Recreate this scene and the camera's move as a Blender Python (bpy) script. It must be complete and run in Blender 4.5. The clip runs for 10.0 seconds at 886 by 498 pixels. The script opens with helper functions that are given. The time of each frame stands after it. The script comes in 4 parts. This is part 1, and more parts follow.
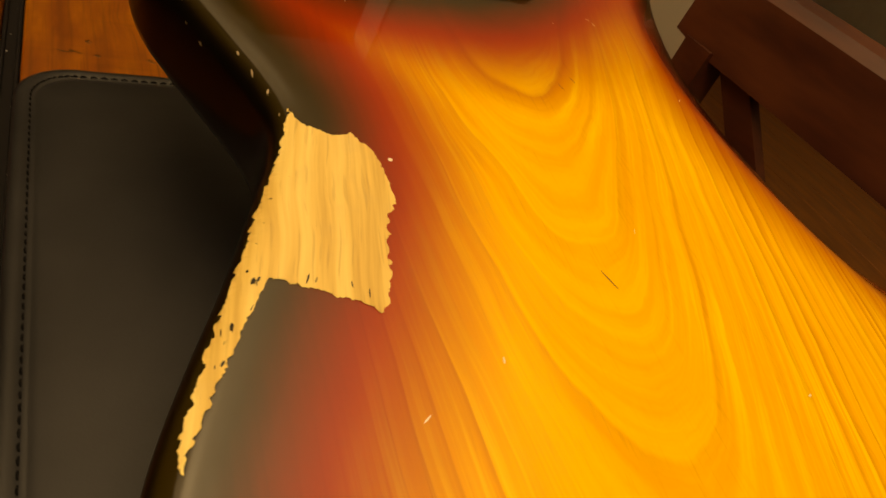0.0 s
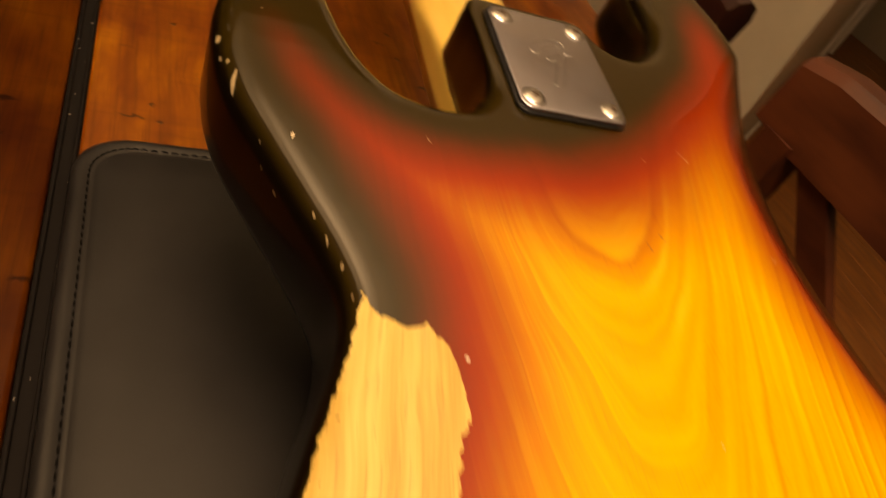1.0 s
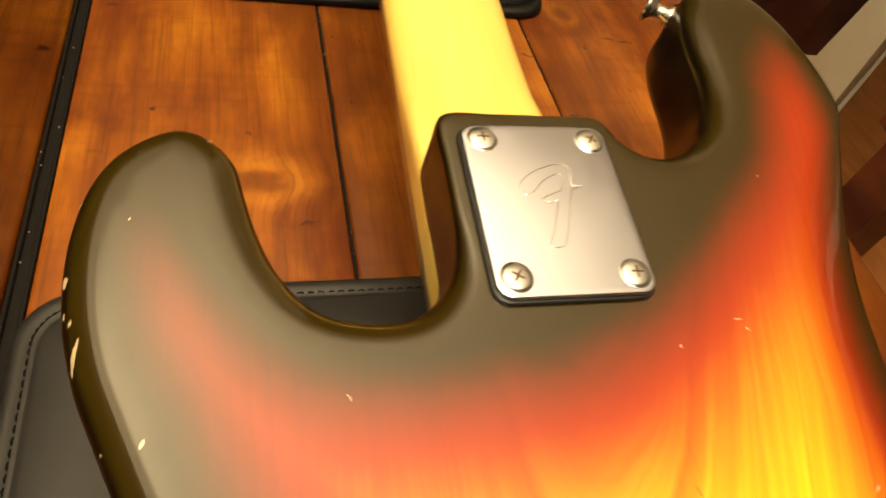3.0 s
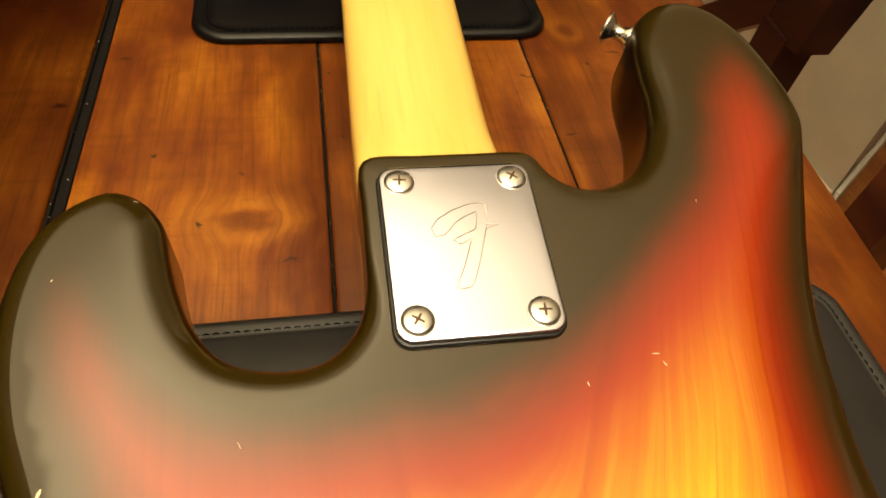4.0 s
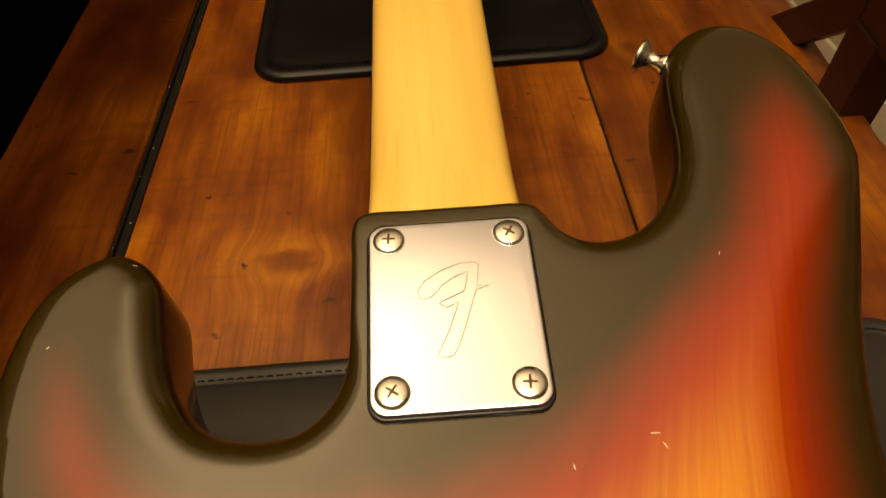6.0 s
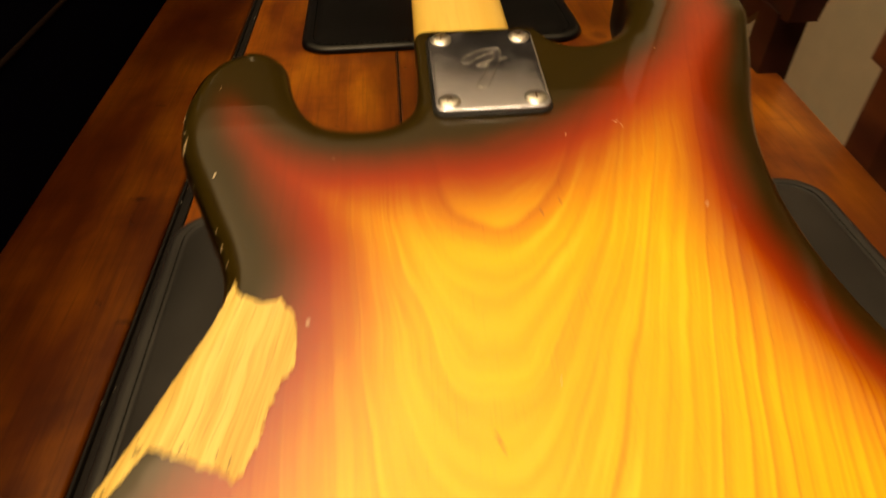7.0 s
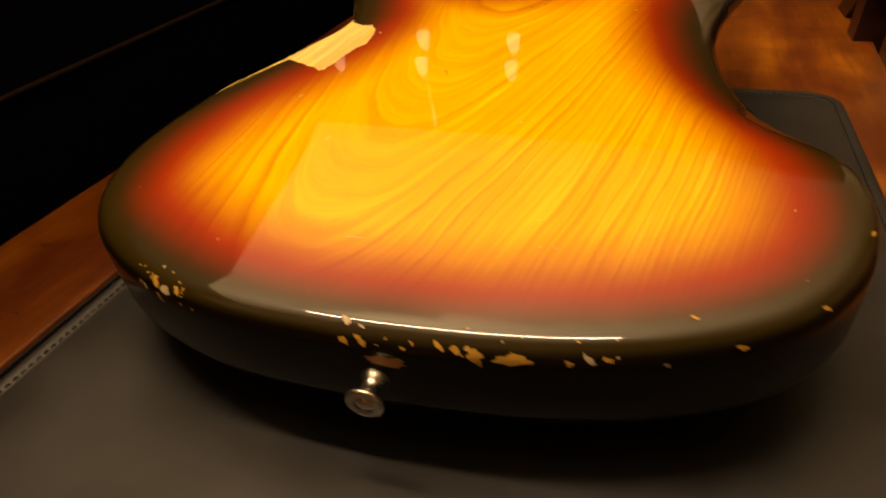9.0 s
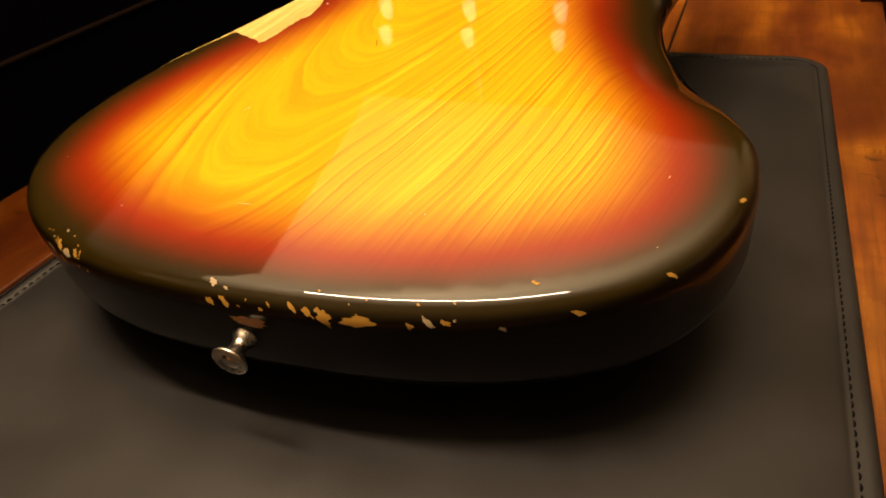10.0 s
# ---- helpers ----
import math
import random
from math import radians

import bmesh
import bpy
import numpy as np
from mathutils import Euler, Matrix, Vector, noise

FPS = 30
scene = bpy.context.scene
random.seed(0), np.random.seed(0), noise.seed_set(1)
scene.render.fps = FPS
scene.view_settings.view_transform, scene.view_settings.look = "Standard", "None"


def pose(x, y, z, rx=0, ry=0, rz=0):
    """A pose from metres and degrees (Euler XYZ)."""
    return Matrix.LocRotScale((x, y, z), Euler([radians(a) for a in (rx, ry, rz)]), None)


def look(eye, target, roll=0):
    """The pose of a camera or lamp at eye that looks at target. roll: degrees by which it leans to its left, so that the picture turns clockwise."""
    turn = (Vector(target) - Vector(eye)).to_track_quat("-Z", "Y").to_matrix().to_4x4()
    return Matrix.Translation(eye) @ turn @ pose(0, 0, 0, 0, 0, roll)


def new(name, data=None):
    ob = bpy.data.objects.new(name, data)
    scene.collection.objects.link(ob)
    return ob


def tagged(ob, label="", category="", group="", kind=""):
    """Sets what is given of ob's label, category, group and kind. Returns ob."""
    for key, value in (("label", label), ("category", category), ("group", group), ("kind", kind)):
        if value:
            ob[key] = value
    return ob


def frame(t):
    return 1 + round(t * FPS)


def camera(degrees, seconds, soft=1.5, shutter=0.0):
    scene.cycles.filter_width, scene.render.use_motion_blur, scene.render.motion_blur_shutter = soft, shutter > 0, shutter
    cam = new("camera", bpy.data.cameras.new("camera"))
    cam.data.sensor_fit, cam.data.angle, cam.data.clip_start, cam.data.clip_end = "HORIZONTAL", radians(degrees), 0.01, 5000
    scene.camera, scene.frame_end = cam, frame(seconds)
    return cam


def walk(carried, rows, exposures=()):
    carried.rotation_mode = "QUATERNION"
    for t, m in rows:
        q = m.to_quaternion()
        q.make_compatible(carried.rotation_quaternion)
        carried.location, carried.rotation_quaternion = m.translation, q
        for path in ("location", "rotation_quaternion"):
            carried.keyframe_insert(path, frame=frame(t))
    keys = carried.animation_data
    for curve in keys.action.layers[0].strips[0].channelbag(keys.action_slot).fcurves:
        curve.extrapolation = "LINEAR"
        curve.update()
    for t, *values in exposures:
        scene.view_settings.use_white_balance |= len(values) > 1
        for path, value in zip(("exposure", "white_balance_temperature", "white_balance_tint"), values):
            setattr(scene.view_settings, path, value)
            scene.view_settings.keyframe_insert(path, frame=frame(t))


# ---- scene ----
cam = camera(66.0, 10.0, soft=1.6, shutter=0.5)
PATH = [
    (0, (-0.155, -0.286, 0.957), (0.78, 0.979, -0.277), 23.0),
    (0.5, (-0.164, -0.292, 0.967), (0.786, 0.981, -0.247), 22.1),
    (1, (-0.161, -0.23, 0.981), (0.701, 1.055, -0.287), 27.5),
    (1.5, (-0.139, -0.164, 0.972), (0.61, 1.116, -0.37), 30.5),
    (2, (-0.134, -0.124, 0.982), (0.589, 1.14, -0.389), 29.8),
    (2.5, (-0.124, -0.122, 0.985), (0.562, 1.088, -0.452), 27.4),
    (3, (-0.093, -0.132, 1.011), (0.468, 1.077, -0.48), 17.8),
    (3.2, (-0.079, -0.137, 1.021), (0.409, 1.083, -0.487), 14.4),
    (4.3, (-0.037, -0.135, 1.029), (0.247, 1.154, -0.474), 6.0),
    (4.5, (-0.033, -0.134, 1.028), (0.198, 1.165, -0.476), 4.5),
    (5, (-0.017, -0.123, 1.026), (0.132, 1.183, -0.482), 1.9),
    (5.2, (-0.009, -0.113, 1.025), (0.098, 1.196, -0.484), 0.5),
    (6.3, (-0.004, -0.134, 1.035), (0.01, 1.203, -0.452), -3.7),
    (6.5, (-0.013, -0.171, 1.027), (0.016, 1.243, -0.387), -3.3),
    (7, (-0.04, -0.294, 1.007), (0.056, 1.24, -0.273), -1.2),
    (7.5, (-0.073, -0.387, 1.001), (0.243, 1.145, -0.245), 5.8),
    (8, (-0.076, -0.447, 0.983), (0.114, 1.136, -0.224), 3.2),
    (8.5, (0.029, -0.517, 0.972), (-0.378, 1.062, -0.187), -0.7),
    (9, (0.097, -0.523, 0.964), (-0.473, 1.049, -0.133), -3.8),
    (9.5, (0.127, -0.511, 0.951), (-0.438, 1.033, -0.187), -3.6),
    (10, (0.165, -0.505, 0.959), (-0.556, 0.967, -0.187), -6.9),
]
EXPOSURES = [(0, -1.38, 8300, 12), (0.6, -1.38, 8300, 13), (1.0, -1.06, 8200, 26), (1.5, -0.88, 8000, 29), (2.0, -0.50, 7500, 14), (2.5, -0.20, 6800, 9), (3.2, -0.15, 6400, 5), (4.5, -0.7, 6300, 6), (5.2, -0.76, 6300, 5), (6.3, -1.12, 7700, 14), (7.0, -1.0, 7400, 11), (8.0, -1.5, 8300, 16), (9.0, -0.95, 7900, 21), (10.0, -0.65, 6900, 20)]
walk(cam, [(t, look(eye, target, roll)) for t, eye, target, roll in PATH], EXPOSURES)

# ---- world and lamps ----
world = bpy.data.worlds.new("night")
scene.world = world
world.use_nodes = True
world.node_tree.nodes["Background"].inputs["Color"].default_value = (0.010, 0.010, 0.016, 1)
world.node_tree.nodes["Background"].inputs["Strength"].default_value = 0.3


def lamp(name, kind, at, power, color, size=0.1, turn=(0, 0, 0)):
    data = bpy.data.lights.new(name, kind)
    data.energy, data.color = power, color
    if kind == "AREA":
        data.shape, data.size, data.size_y = "RECTANGLE", size, 0.04
    else:
        data.shadow_soft_size = size
    ob = new(name, data)
    ob.matrix_world = pose(*at, *turn)
    return ob


WARM = (1.0, 0.79, 0.53)
STRIP_AT = (-0.16, -0.35, 1.86)
lamp("strip_light", "AREA", (STRIP_AT[0], STRIP_AT[1], STRIP_AT[2] - 0.021), 21, WARM, 0.76)
# added uplight and beam, out of view: brighten the ceiling mirrored in the lacquer
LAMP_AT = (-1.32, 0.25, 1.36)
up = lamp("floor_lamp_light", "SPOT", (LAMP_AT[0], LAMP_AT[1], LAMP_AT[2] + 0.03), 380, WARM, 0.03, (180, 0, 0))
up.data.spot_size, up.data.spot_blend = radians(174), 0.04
beam = lamp("floor_lamp_beam", "SPOT", (LAMP_AT[0] + 0.03, LAMP_AT[1], LAMP_AT[2] + 0.05), 1120, WARM, 0.03)
beam.matrix_world = look((LAMP_AT[0] + 0.03, LAMP_AT[1], LAMP_AT[2] + 0.05), (-0.05, 0.32, 2.77))
beam.data.spot_size, beam.data.spot_blend = radians(68), 1.0
BAR_LAMP = (-1.10, 2.32, 2.52)

# ---- materials ----
def mat(name, rough=0.5, metal=0.0, color=(0.5, 0.5, 0.5), coat=0.0, spec=0.5):
    m = bpy.data.materials.new(name)
    m.use_nodes = True
    b = m.node_tree.nodes["Principled BSDF"]
    b.inputs["Base Color"].default_value = (*color, 1)
    b.inputs["Roughness"].default_value = rough
    b.inputs["Metallic"].default_value = metal
    b.inputs["Coat Weight"].default_value = coat
    b.inputs["Coat Roughness"].default_value = 0.05
    b.inputs["Specular IOR Level"].default_value = spec
    return m


class Net:
    """Short hand for a material's nodes."""

    def __init__(self, m):
        self.t = m.node_tree
        self.b = self.t.nodes["Principled BSDF"]

    def put(self, kind, values=None):
        n = self.t.nodes.new(kind)
        for k, v in (values or {}).items():
            if isinstance(v, bpy.types.NodeSocket):
                self.t.links.new(v, n.inputs[k])
            else:
                n.inputs[k].default_value = v
        return n

    def coords(self, which="Object"):
        return self.put("ShaderNodeTexCoord").outputs[which]

    def split(self, v):
        n = self.put("ShaderNodeSeparateXYZ", {0: v})
        return n.outputs[0], n.outputs[1], n.outputs[2]

    def join(self, x, y, z):
        return self.put("ShaderNodeCombineXYZ", {0: x, 1: y, 2: z}).outputs[0]

    def math(self, op, a, b=0.0, c=0.0, clamp=False):
        n = self.put("ShaderNodeMath", {0: a, 1: b, 2: c})
        n.operation, n.use_clamp = op, clamp
        return n.outputs[0]

    def scaled(self, v, s):
        return self.put("ShaderNodeMapping", {"Vector": v, "Scale": s}).outputs[0]

    def noise(self, v, scale, detail=3.0, rough=0.55, distortion=0.0):
        return self.put("ShaderNodeTexNoise", {"Vector": v, "Scale": scale, "Detail": detail, "Roughness": rough, "Distortion": distortion}).outputs[0]

    def ramp(self, f, *stops, smooth=False):
        n = self.put("ShaderNodeValToRGB", {0: f})
        e = n.color_ramp.elements
        while len(e) < len(stops):
            e.new(0.5)
        for i, (at, c) in enumerate(stops):
            e[i].position = at
            e[i].color = (*c, 1) if len(c) == 3 else c
        if smooth:
            n.color_ramp.interpolation = "EASE"
        return n.outputs[0]

    def step(self, f, lo, hi, to_lo=0.0, to_hi=1.0):
        turned = lo > hi
        if turned:
            lo, hi, to_lo, to_hi = hi, lo, to_hi, to_lo
        n = self.put("ShaderNodeMapRange", {0: f, 1: lo, 2: hi, 3: to_lo, 4: to_hi})
        n.interpolation_type = "SMOOTHSTEP"
        return n.outputs[0]

    def mix(self, f, a, b, kind="MIX"):
        n = self.put("ShaderNodeMix", {0: f})
        n.data_type, n.blend_type = "RGBA", kind
        for i, v in ((6, a), (7, b)):
            if isinstance(v, bpy.types.NodeSocket):
                self.t.links.new(v, n.inputs[i])
            else:
                n.inputs[i].default_value = (*v, 1)
        return n.outputs[2]

    def bump(self, h, strength=0.2, distance=0.001):
        n = self.put("ShaderNodeBump", {"Height": h, "Strength": strength, "Distance": distance})
        self.t.links.new(n.outputs[0], self.b.inputs["Normal"])

    def to(self, socket, v):
        self.t.links.new(v, self.b.inputs[socket])


def grain_field(k, x, y):
    """Growth rings of a flat-sawn ash blank: nested arches about a slanting axis, apex towards the butt."""
    v = k.join(x, y, 0.0)
    axis = k.math("ADD", -0.027, k.math("MULTIPLY", k.math("ADD", y, 0.264), 0.13))
    slow = k.noise(k.scaled(v, (13, 4, 1)), 1.0, 2.0)
    wob = k.math("MULTIPLY", k.math("SUBTRACT", slow, 0.5), 0.020)
    curl = k.noise(k.scaled(v, (46, 12, 1)), 1.0, 3.0, 0.6)
    wob = k.math("ADD", wob, k.math("MULTIPLY", k.math("SUBTRACT", curl, 0.5), 0.0030))
    dx = k.math("ADD", k.math("SUBTRACT", x, axis), wob)
    level = k.math("SUBTRACT", k.math("DIVIDE", k.math("MULTIPLY", dx, dx), 0.0225), y)
    drift = k.noise(k.join(k.math("MULTIPLY", x, 9.0), k.math("MULTIPLY", y, 9.0), 8.3), 1.0, 2.0)
    level = k.math("ADD", level, k.math("MULTIPLY", k.math("SUBTRACT", drift, 0.5), 0.050))
    ragged_edge = k.noise(k.scaled(v, (75, 22, 1)), 1.0, 3.0, 0.6)
    return k.math("ADD", level, k.math("MULTIPLY", k.math("SUBTRACT", ragged_edge, 0.5), 0.0070)), v


def burst_material():
    """Three-colour burst over ash under aged gloss lacquer."""
    m = mat("sunburst_lacquer", rough=0.30, coat=1.0, spec=0.12)
    k = Net(m)
    x, y, z = k.split(k.coords())
    level, v = grain_field(k, x, y)
    pace = k.noise(k.join(k.math("MULTIPLY", level, 22.0), 0.0, 3.7), 1.0, 2.0)
    turns = k.math("ADD", k.math("MULTIPLY", level, 26.0), k.math("MULTIPLY", pace, 1.4))
    ring = k.math("FRACT", turns)
    year = k.put("ShaderNodeTexWhiteNoise", {"Vector": k.join(k.math("FLOOR", turns), 2.0, 5.0)}).outputs["Value"]
    strength = k.step(year, 0.0, 1.0, 0.28, 1.0)
    rise = k.step(ring, 0.0, 0.10)
    line = k.math("MULTIPLY", rise, k.step(ring, 0.34, 0.09))
    band = k.math("MULTIPLY", rise, k.step(ring, 0.95, 0.10))
    tone = k.noise(k.scaled(v, (16, 6, 1)), 1.0, 3.0)
    dark = k.math("ADD", k.math("MULTIPLY", line, 0.42), k.math("MULTIPLY", band, 0.62))
    dark = k.math("MULTIPLY", k.math("MULTIPLY", dark, strength), k.step(tone, 0.28, 0.66, 0.45, 1.0))
    streak = k.noise(k.join(k.math("MULTIPLY", level, 75.0), k.math("MULTIPLY", y, 7.0), k.math("MULTIPLY", x, 9.0)), 1.0, 4.0, 0.62)
    pores = k.noise(k.scaled(v, (1100, 55, 1)), 1.0, 2.0)
    pores = k.step(pores, 0.54, 0.70)
    wood = k.mix(k.step(streak, 0.34, 0.68), (0.875, 0.415, 0.004), (0.945, 0.525, 0.008))
    wood = k.mix(k.math("MULTIPLY", dark, 0.78), wood, (0.56, 0.180, 0.0016))
    wood = k.mix(k.math("MULTIPLY", pores, k.math("ADD", 0.05, k.math("MULTIPLY", dark, 0.24))), wood, (0.36, 0.12, 0.004))
    figure = k.noise(k.scaled(v, (12, 9, 1)), 1.0, 2.0)
    pale = k.math("MULTIPLY", k.step(streak, 0.46, 0.66), k.step(figure, 0.40, 0.64, 0.0, 0.65))
    wood = k.mix(pale, wood, (0.98, 0.64, 0.030))
    stored = k.put("ShaderNodeAttribute")
    stored.attribute_name = "burst"
    d = stored.outputs["Fac"]
    wave = k.noise(k.scaled(v, (22, 22, 1)), 1.0, 2.0)
    d = k.math("ADD", d, k.math("MULTIPLY", k.math("SUBTRACT", wave, 0.5), 0.006))
    d = k.math("ADD", d, k.math("MULTIPLY", k.math("SUBTRACT", streak, 0.5), 0.002))
    u = k.math("DIVIDE", d, 0.08)
    red = k.mix(k.math("MULTIPLY", dark, 0.4), (0.33, 0.027, 0.003), (0.25, 0.018, 0.002))
    c = k.mix(k.step(u, 0.36, 0.92), red, wood)
    c = k.mix(k.step(u, 0.12, 0.47), (0.0250, 0.0155, 0.0015), c)
    # on the sides the colour goes to near black and the coat weakens
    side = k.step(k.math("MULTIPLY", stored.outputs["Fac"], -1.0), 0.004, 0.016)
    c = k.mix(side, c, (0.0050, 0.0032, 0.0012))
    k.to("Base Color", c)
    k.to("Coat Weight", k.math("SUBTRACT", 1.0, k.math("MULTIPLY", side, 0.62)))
    haze = k.noise(k.scaled(v, (70, 70, 1)), 1.0, 3.0)
    k.to("Coat Roughness", k.step(haze, 0.3, 0.8, 0.018, 0.050))
    k.b.inputs["Coat IOR"].default_value = 1.52
    ripple = k.noise(k.coords(), 55.0, 2.0)
    k.bump(k.math("ADD", k.math("MULTIPLY", ripple, 0.4), k.math("MULTIPLY", pores, 0.06)), 0.05, 0.0005)
    return m


def bare_material():
    m = mat("bare_ash", rough=0.62)
    k = Net(m)
    x, y, z = k.split(k.coords())
    v = k.join(k.math("SUBTRACT", x, k.math("MULTIPLY", y, 0.2)), y, z)
    sway = k.math("MULTIPLY", k.noise(k.scaled(v, (30, 22, 1)), 1.0, 2.0), 0.005)
    v = k.join(k.math("ADD", k.split(v)[0], sway), y, z)
    n = k.noise(k.scaled(v, (230, 9, 60)), 1.0, 3.0)
    p = k.noise(k.scaled(v, (900, 50, 300)), 1.0, 2.0)
    grime = k.noise(k.scaled(v, (60, 60, 60)), 1.0, 3.0)
    c = k.ramp(n, (0.30, (0.55, 0.34, 0.070)), (0.46, (0.72, 0.49, 0.120)), (0.68, (0.84, 0.63, 0.19)))
    c = k.mix(k.step(p, 0.56, 0.70, 0.0, 0.35), c, (0.38, 0.22, 0.05))
    c = k.mix(k.step(grime, 0.50, 0.75, 0.0, 0.28), c, (0.50, 0.35, 0.13))
    k.to("Base Color", c)
    k.bump(n, 0.4, 0.0006)
    return m


def maple_material():
    m = mat("maple_neck", rough=0.28, coat=0.8)
    k = Net(m)
    v = k.coords()
    n = k.noise(k.scaled(v, (60, 4, 60)), 1.0, 3.0)
    f = k.noise(k.scaled(v, (420, 14, 420)), 1.0, 2.0)
    c = k.ramp(n, (0.3, (0.79, 0.50, 0.095)), (0.7, (0.90, 0.63, 0.155)))
    c = k.mix(k.step(f, 0.55, 0.75, 0.0, 0.22), c, (0.63, 0.36, 0.065))
    k.to("Base Color", c)
    return m


def table_material(name, shade=1.0, spec=0.4):
    """Reddish-brown distressed planks with dark stain, knots, dents and a worn gloss."""
    m = mat(name, rough=0.35, spec=spec)
    k = Net(m)
    rnd = k.put("ShaderNodeObjectInfo").outputs["Random"]
    x, y, z = k.split(k.coords("Object"))
    bend = 0.0
    knots = 0.0
    torn = k.math("SUBTRACT", k.noise(k.scaled(k.join(x, y, 0.0), (75, 60, 1)), 1.0, 3.0, 0.6), 0.5)
    torn_y = k.math("SUBTRACT", k.noise(k.scaled(k.join(x, y, 4.0), (60, 75, 1)), 1.0, 3.0, 0.6), 0.5)
    for kx, ky, sx, sy in ((-0.087, 0.128, 0.028, 0.017), (0.148, 0.312, 0.012, 0.016), (0.19, -0.02, 0.013, 0.018)):
        ex = k.math("ADD", k.math("DIVIDE", k.math("SUBTRACT", x, kx), sx), k.math("MULTIPLY", torn, 0.8))
        ey = k.math("ADD", k.math("DIVIDE", k.math("SUBTRACT", y, ky), sy), k.math("MULTIPLY", torn_y, 0.8))
        e = k.math("EXPONENT", k.math("MULTIPLY", k.math("ADD", k.math("MULTIPLY", ex, ex), k.math("MULTIPLY", ey, ey)), -1.0))
        bend = k.math("ADD", bend, k.math("MULTIPLY", e, k.math("MULTIPLY", ex, -0.7 * sx)))
        knots = k.math("ADD", knots, e)
    v = k.join(k.math("ADD", k.math("ADD", x, bend), k.math("MULTIPLY", rnd, 7.0)), k.math("ADD", y, k.math("MULTIPLY", rnd, 3.0)), z)
    big = k.noise(k.scaled(v, (20, 4.5, 1)), 1.0, 5.0, 0.62)
    blot = k.noise(k.scaled(v, (13, 9, 1)), 1.0, 4.0, 0.6, 0.6)
    big = k.math("ADD", k.math("MULTIPLY", big, 0.6), k.math("MULTIPLY", blot, 0.4))
    grain = k.noise(k.scaled(v, (120, 5, 1)), 1.0, 4.0, 0.6, 0.4)
    fine = k.noise(k.scaled(v, (520, 16, 1)), 1.0, 3.0)
    saw = k.noise(k.scaled(v, (14, 150, 1)), 1.0, 3.0, 0.6)
    c = k.ramp(big, (0.34, (0.060, 0.012, 0.003)), (0.44, (0.150, 0.034, 0.005)), (0.54, (0.28, 0.083, 0.008)), (0.66, (0.47, 0.170, 0.014)))
    c = k.mix(k.step(grain, 0.42, 0.72, 0.0, 0.42), c, (0.085, 0.018, 0.005))
    c = k.mix(k.step(fine, 0.48, 0.72, 0.0, 0.36), c, (0.05, 0.012, 0.004))
    c = k.mix(k.step(saw, 0.50, 0.72, 0.0, 0.22), c, (0.085, 0.020, 0.004))
    rim = k.math("MULTIPLY", k.step(knots, 0.12, 0.50), k.step(knots, 0.90, 0.55))
    c = k.mix(k.math("MULTIPLY", rim, k.step(grain, 0.3, 0.7, 0.6, 0.15)), c, (0.48, 0.185, 0.018))
    c = k.mix(k.step(knots, 0.66, 0.99, 0.0, 0.45), c, (0.075, 0.018, 0.005))
    warp = k.noise(v, 160.0, 2.0)
    bent = k.join(k.math("ADD", x, k.math("MULTIPLY", warp, 0.012)), k.math("ADD", y, k.math("MULTIPLY", warp, -0.010)), 0.0)
    spots = k.put("ShaderNodeTexVoronoi", {"Vector": k.scaled(bent, (1, 0.7, 1)), "Scale": 70.0, "Randomness": 1.0})
    where = k.noise(k.scaled(v, (7, 7, 1)), 1.0, 1.0)
    dent = k.math("MULTIPLY", k.step(spots.outputs["Distance"], 0.13, 0.05), k.step(where, 0.47, 0.55))
    c = k.mix(k.math("MULTIPLY", dent, 0.85), c, (0.018, 0.006, 0.003))
    nick = k.put("ShaderNodeTexVoronoi", {"Vector": k.scaled(bent, (0.45, 1.6, 1)), "Scale": 62.0, "Randomness": 1.0})
    pick = k.put("ShaderNodeTexWhiteNoise", {"Vector": nick.outputs["Position"]}).outputs["Value"]
    nicks = k.math("MULTIPLY", k.step(nick.outputs["Distance"], 0.20, 0.08), k.step(pick, 0.80, 0.84))
    c = k.mix(k.math("MULTIPLY", nicks, 0.8), c, (0.020, 0.006, 0.003))
    stain = k.noise(k.scaled(v, (9, 5, 1)), 1.0, 3.0, 0.6)
    c = k.mix(k.step(stain, 0.56, 0.34, 0.0, 0.62), c, (0.055, 0.012, 0.003))
    # shade below 1 puts the leaf's dimmer light into its colour
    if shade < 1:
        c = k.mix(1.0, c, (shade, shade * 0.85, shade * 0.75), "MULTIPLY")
    k.to("Base Color", c)
    k.to("Roughness", k.step(big, 0.2, 0.8, 0.40, 0.24))
    h = k.math("ADD", k.math("MULTIPLY", grain, 0.6), k.math("MULTIPLY", big, 1.4))
    k.bump(k.math("SUBTRACT", h, dent), 0.25, 0.0008)
    return m


def leather_material(name="black_leather", color=(0.0140, 0.0131, 0.0128), rough=0.43):
    m = mat(name, rough=rough, color=color, spec=0.32)
    k = Net(m)
    v = k.coords()
    cells = k.put("ShaderNodeTexVoronoi", {"Vector": v, "Scale": 1100.0}).outputs["Distance"]
    n = k.noise(v, 18.0, 4.0)
    k.to("Base Color", k.mix(k.step(n, 0.3, 0.75), color, tuple(min(1, c * 1.7) for c in color)))
    k.to("Roughness", k.step(n, 0.25, 0.8, rough - 0.03, rough + 0.04))
    k.bump(k.math("ADD", cells, k.math("MULTIPLY", n, 2.0)), 0.06, 0.0004)
    return m


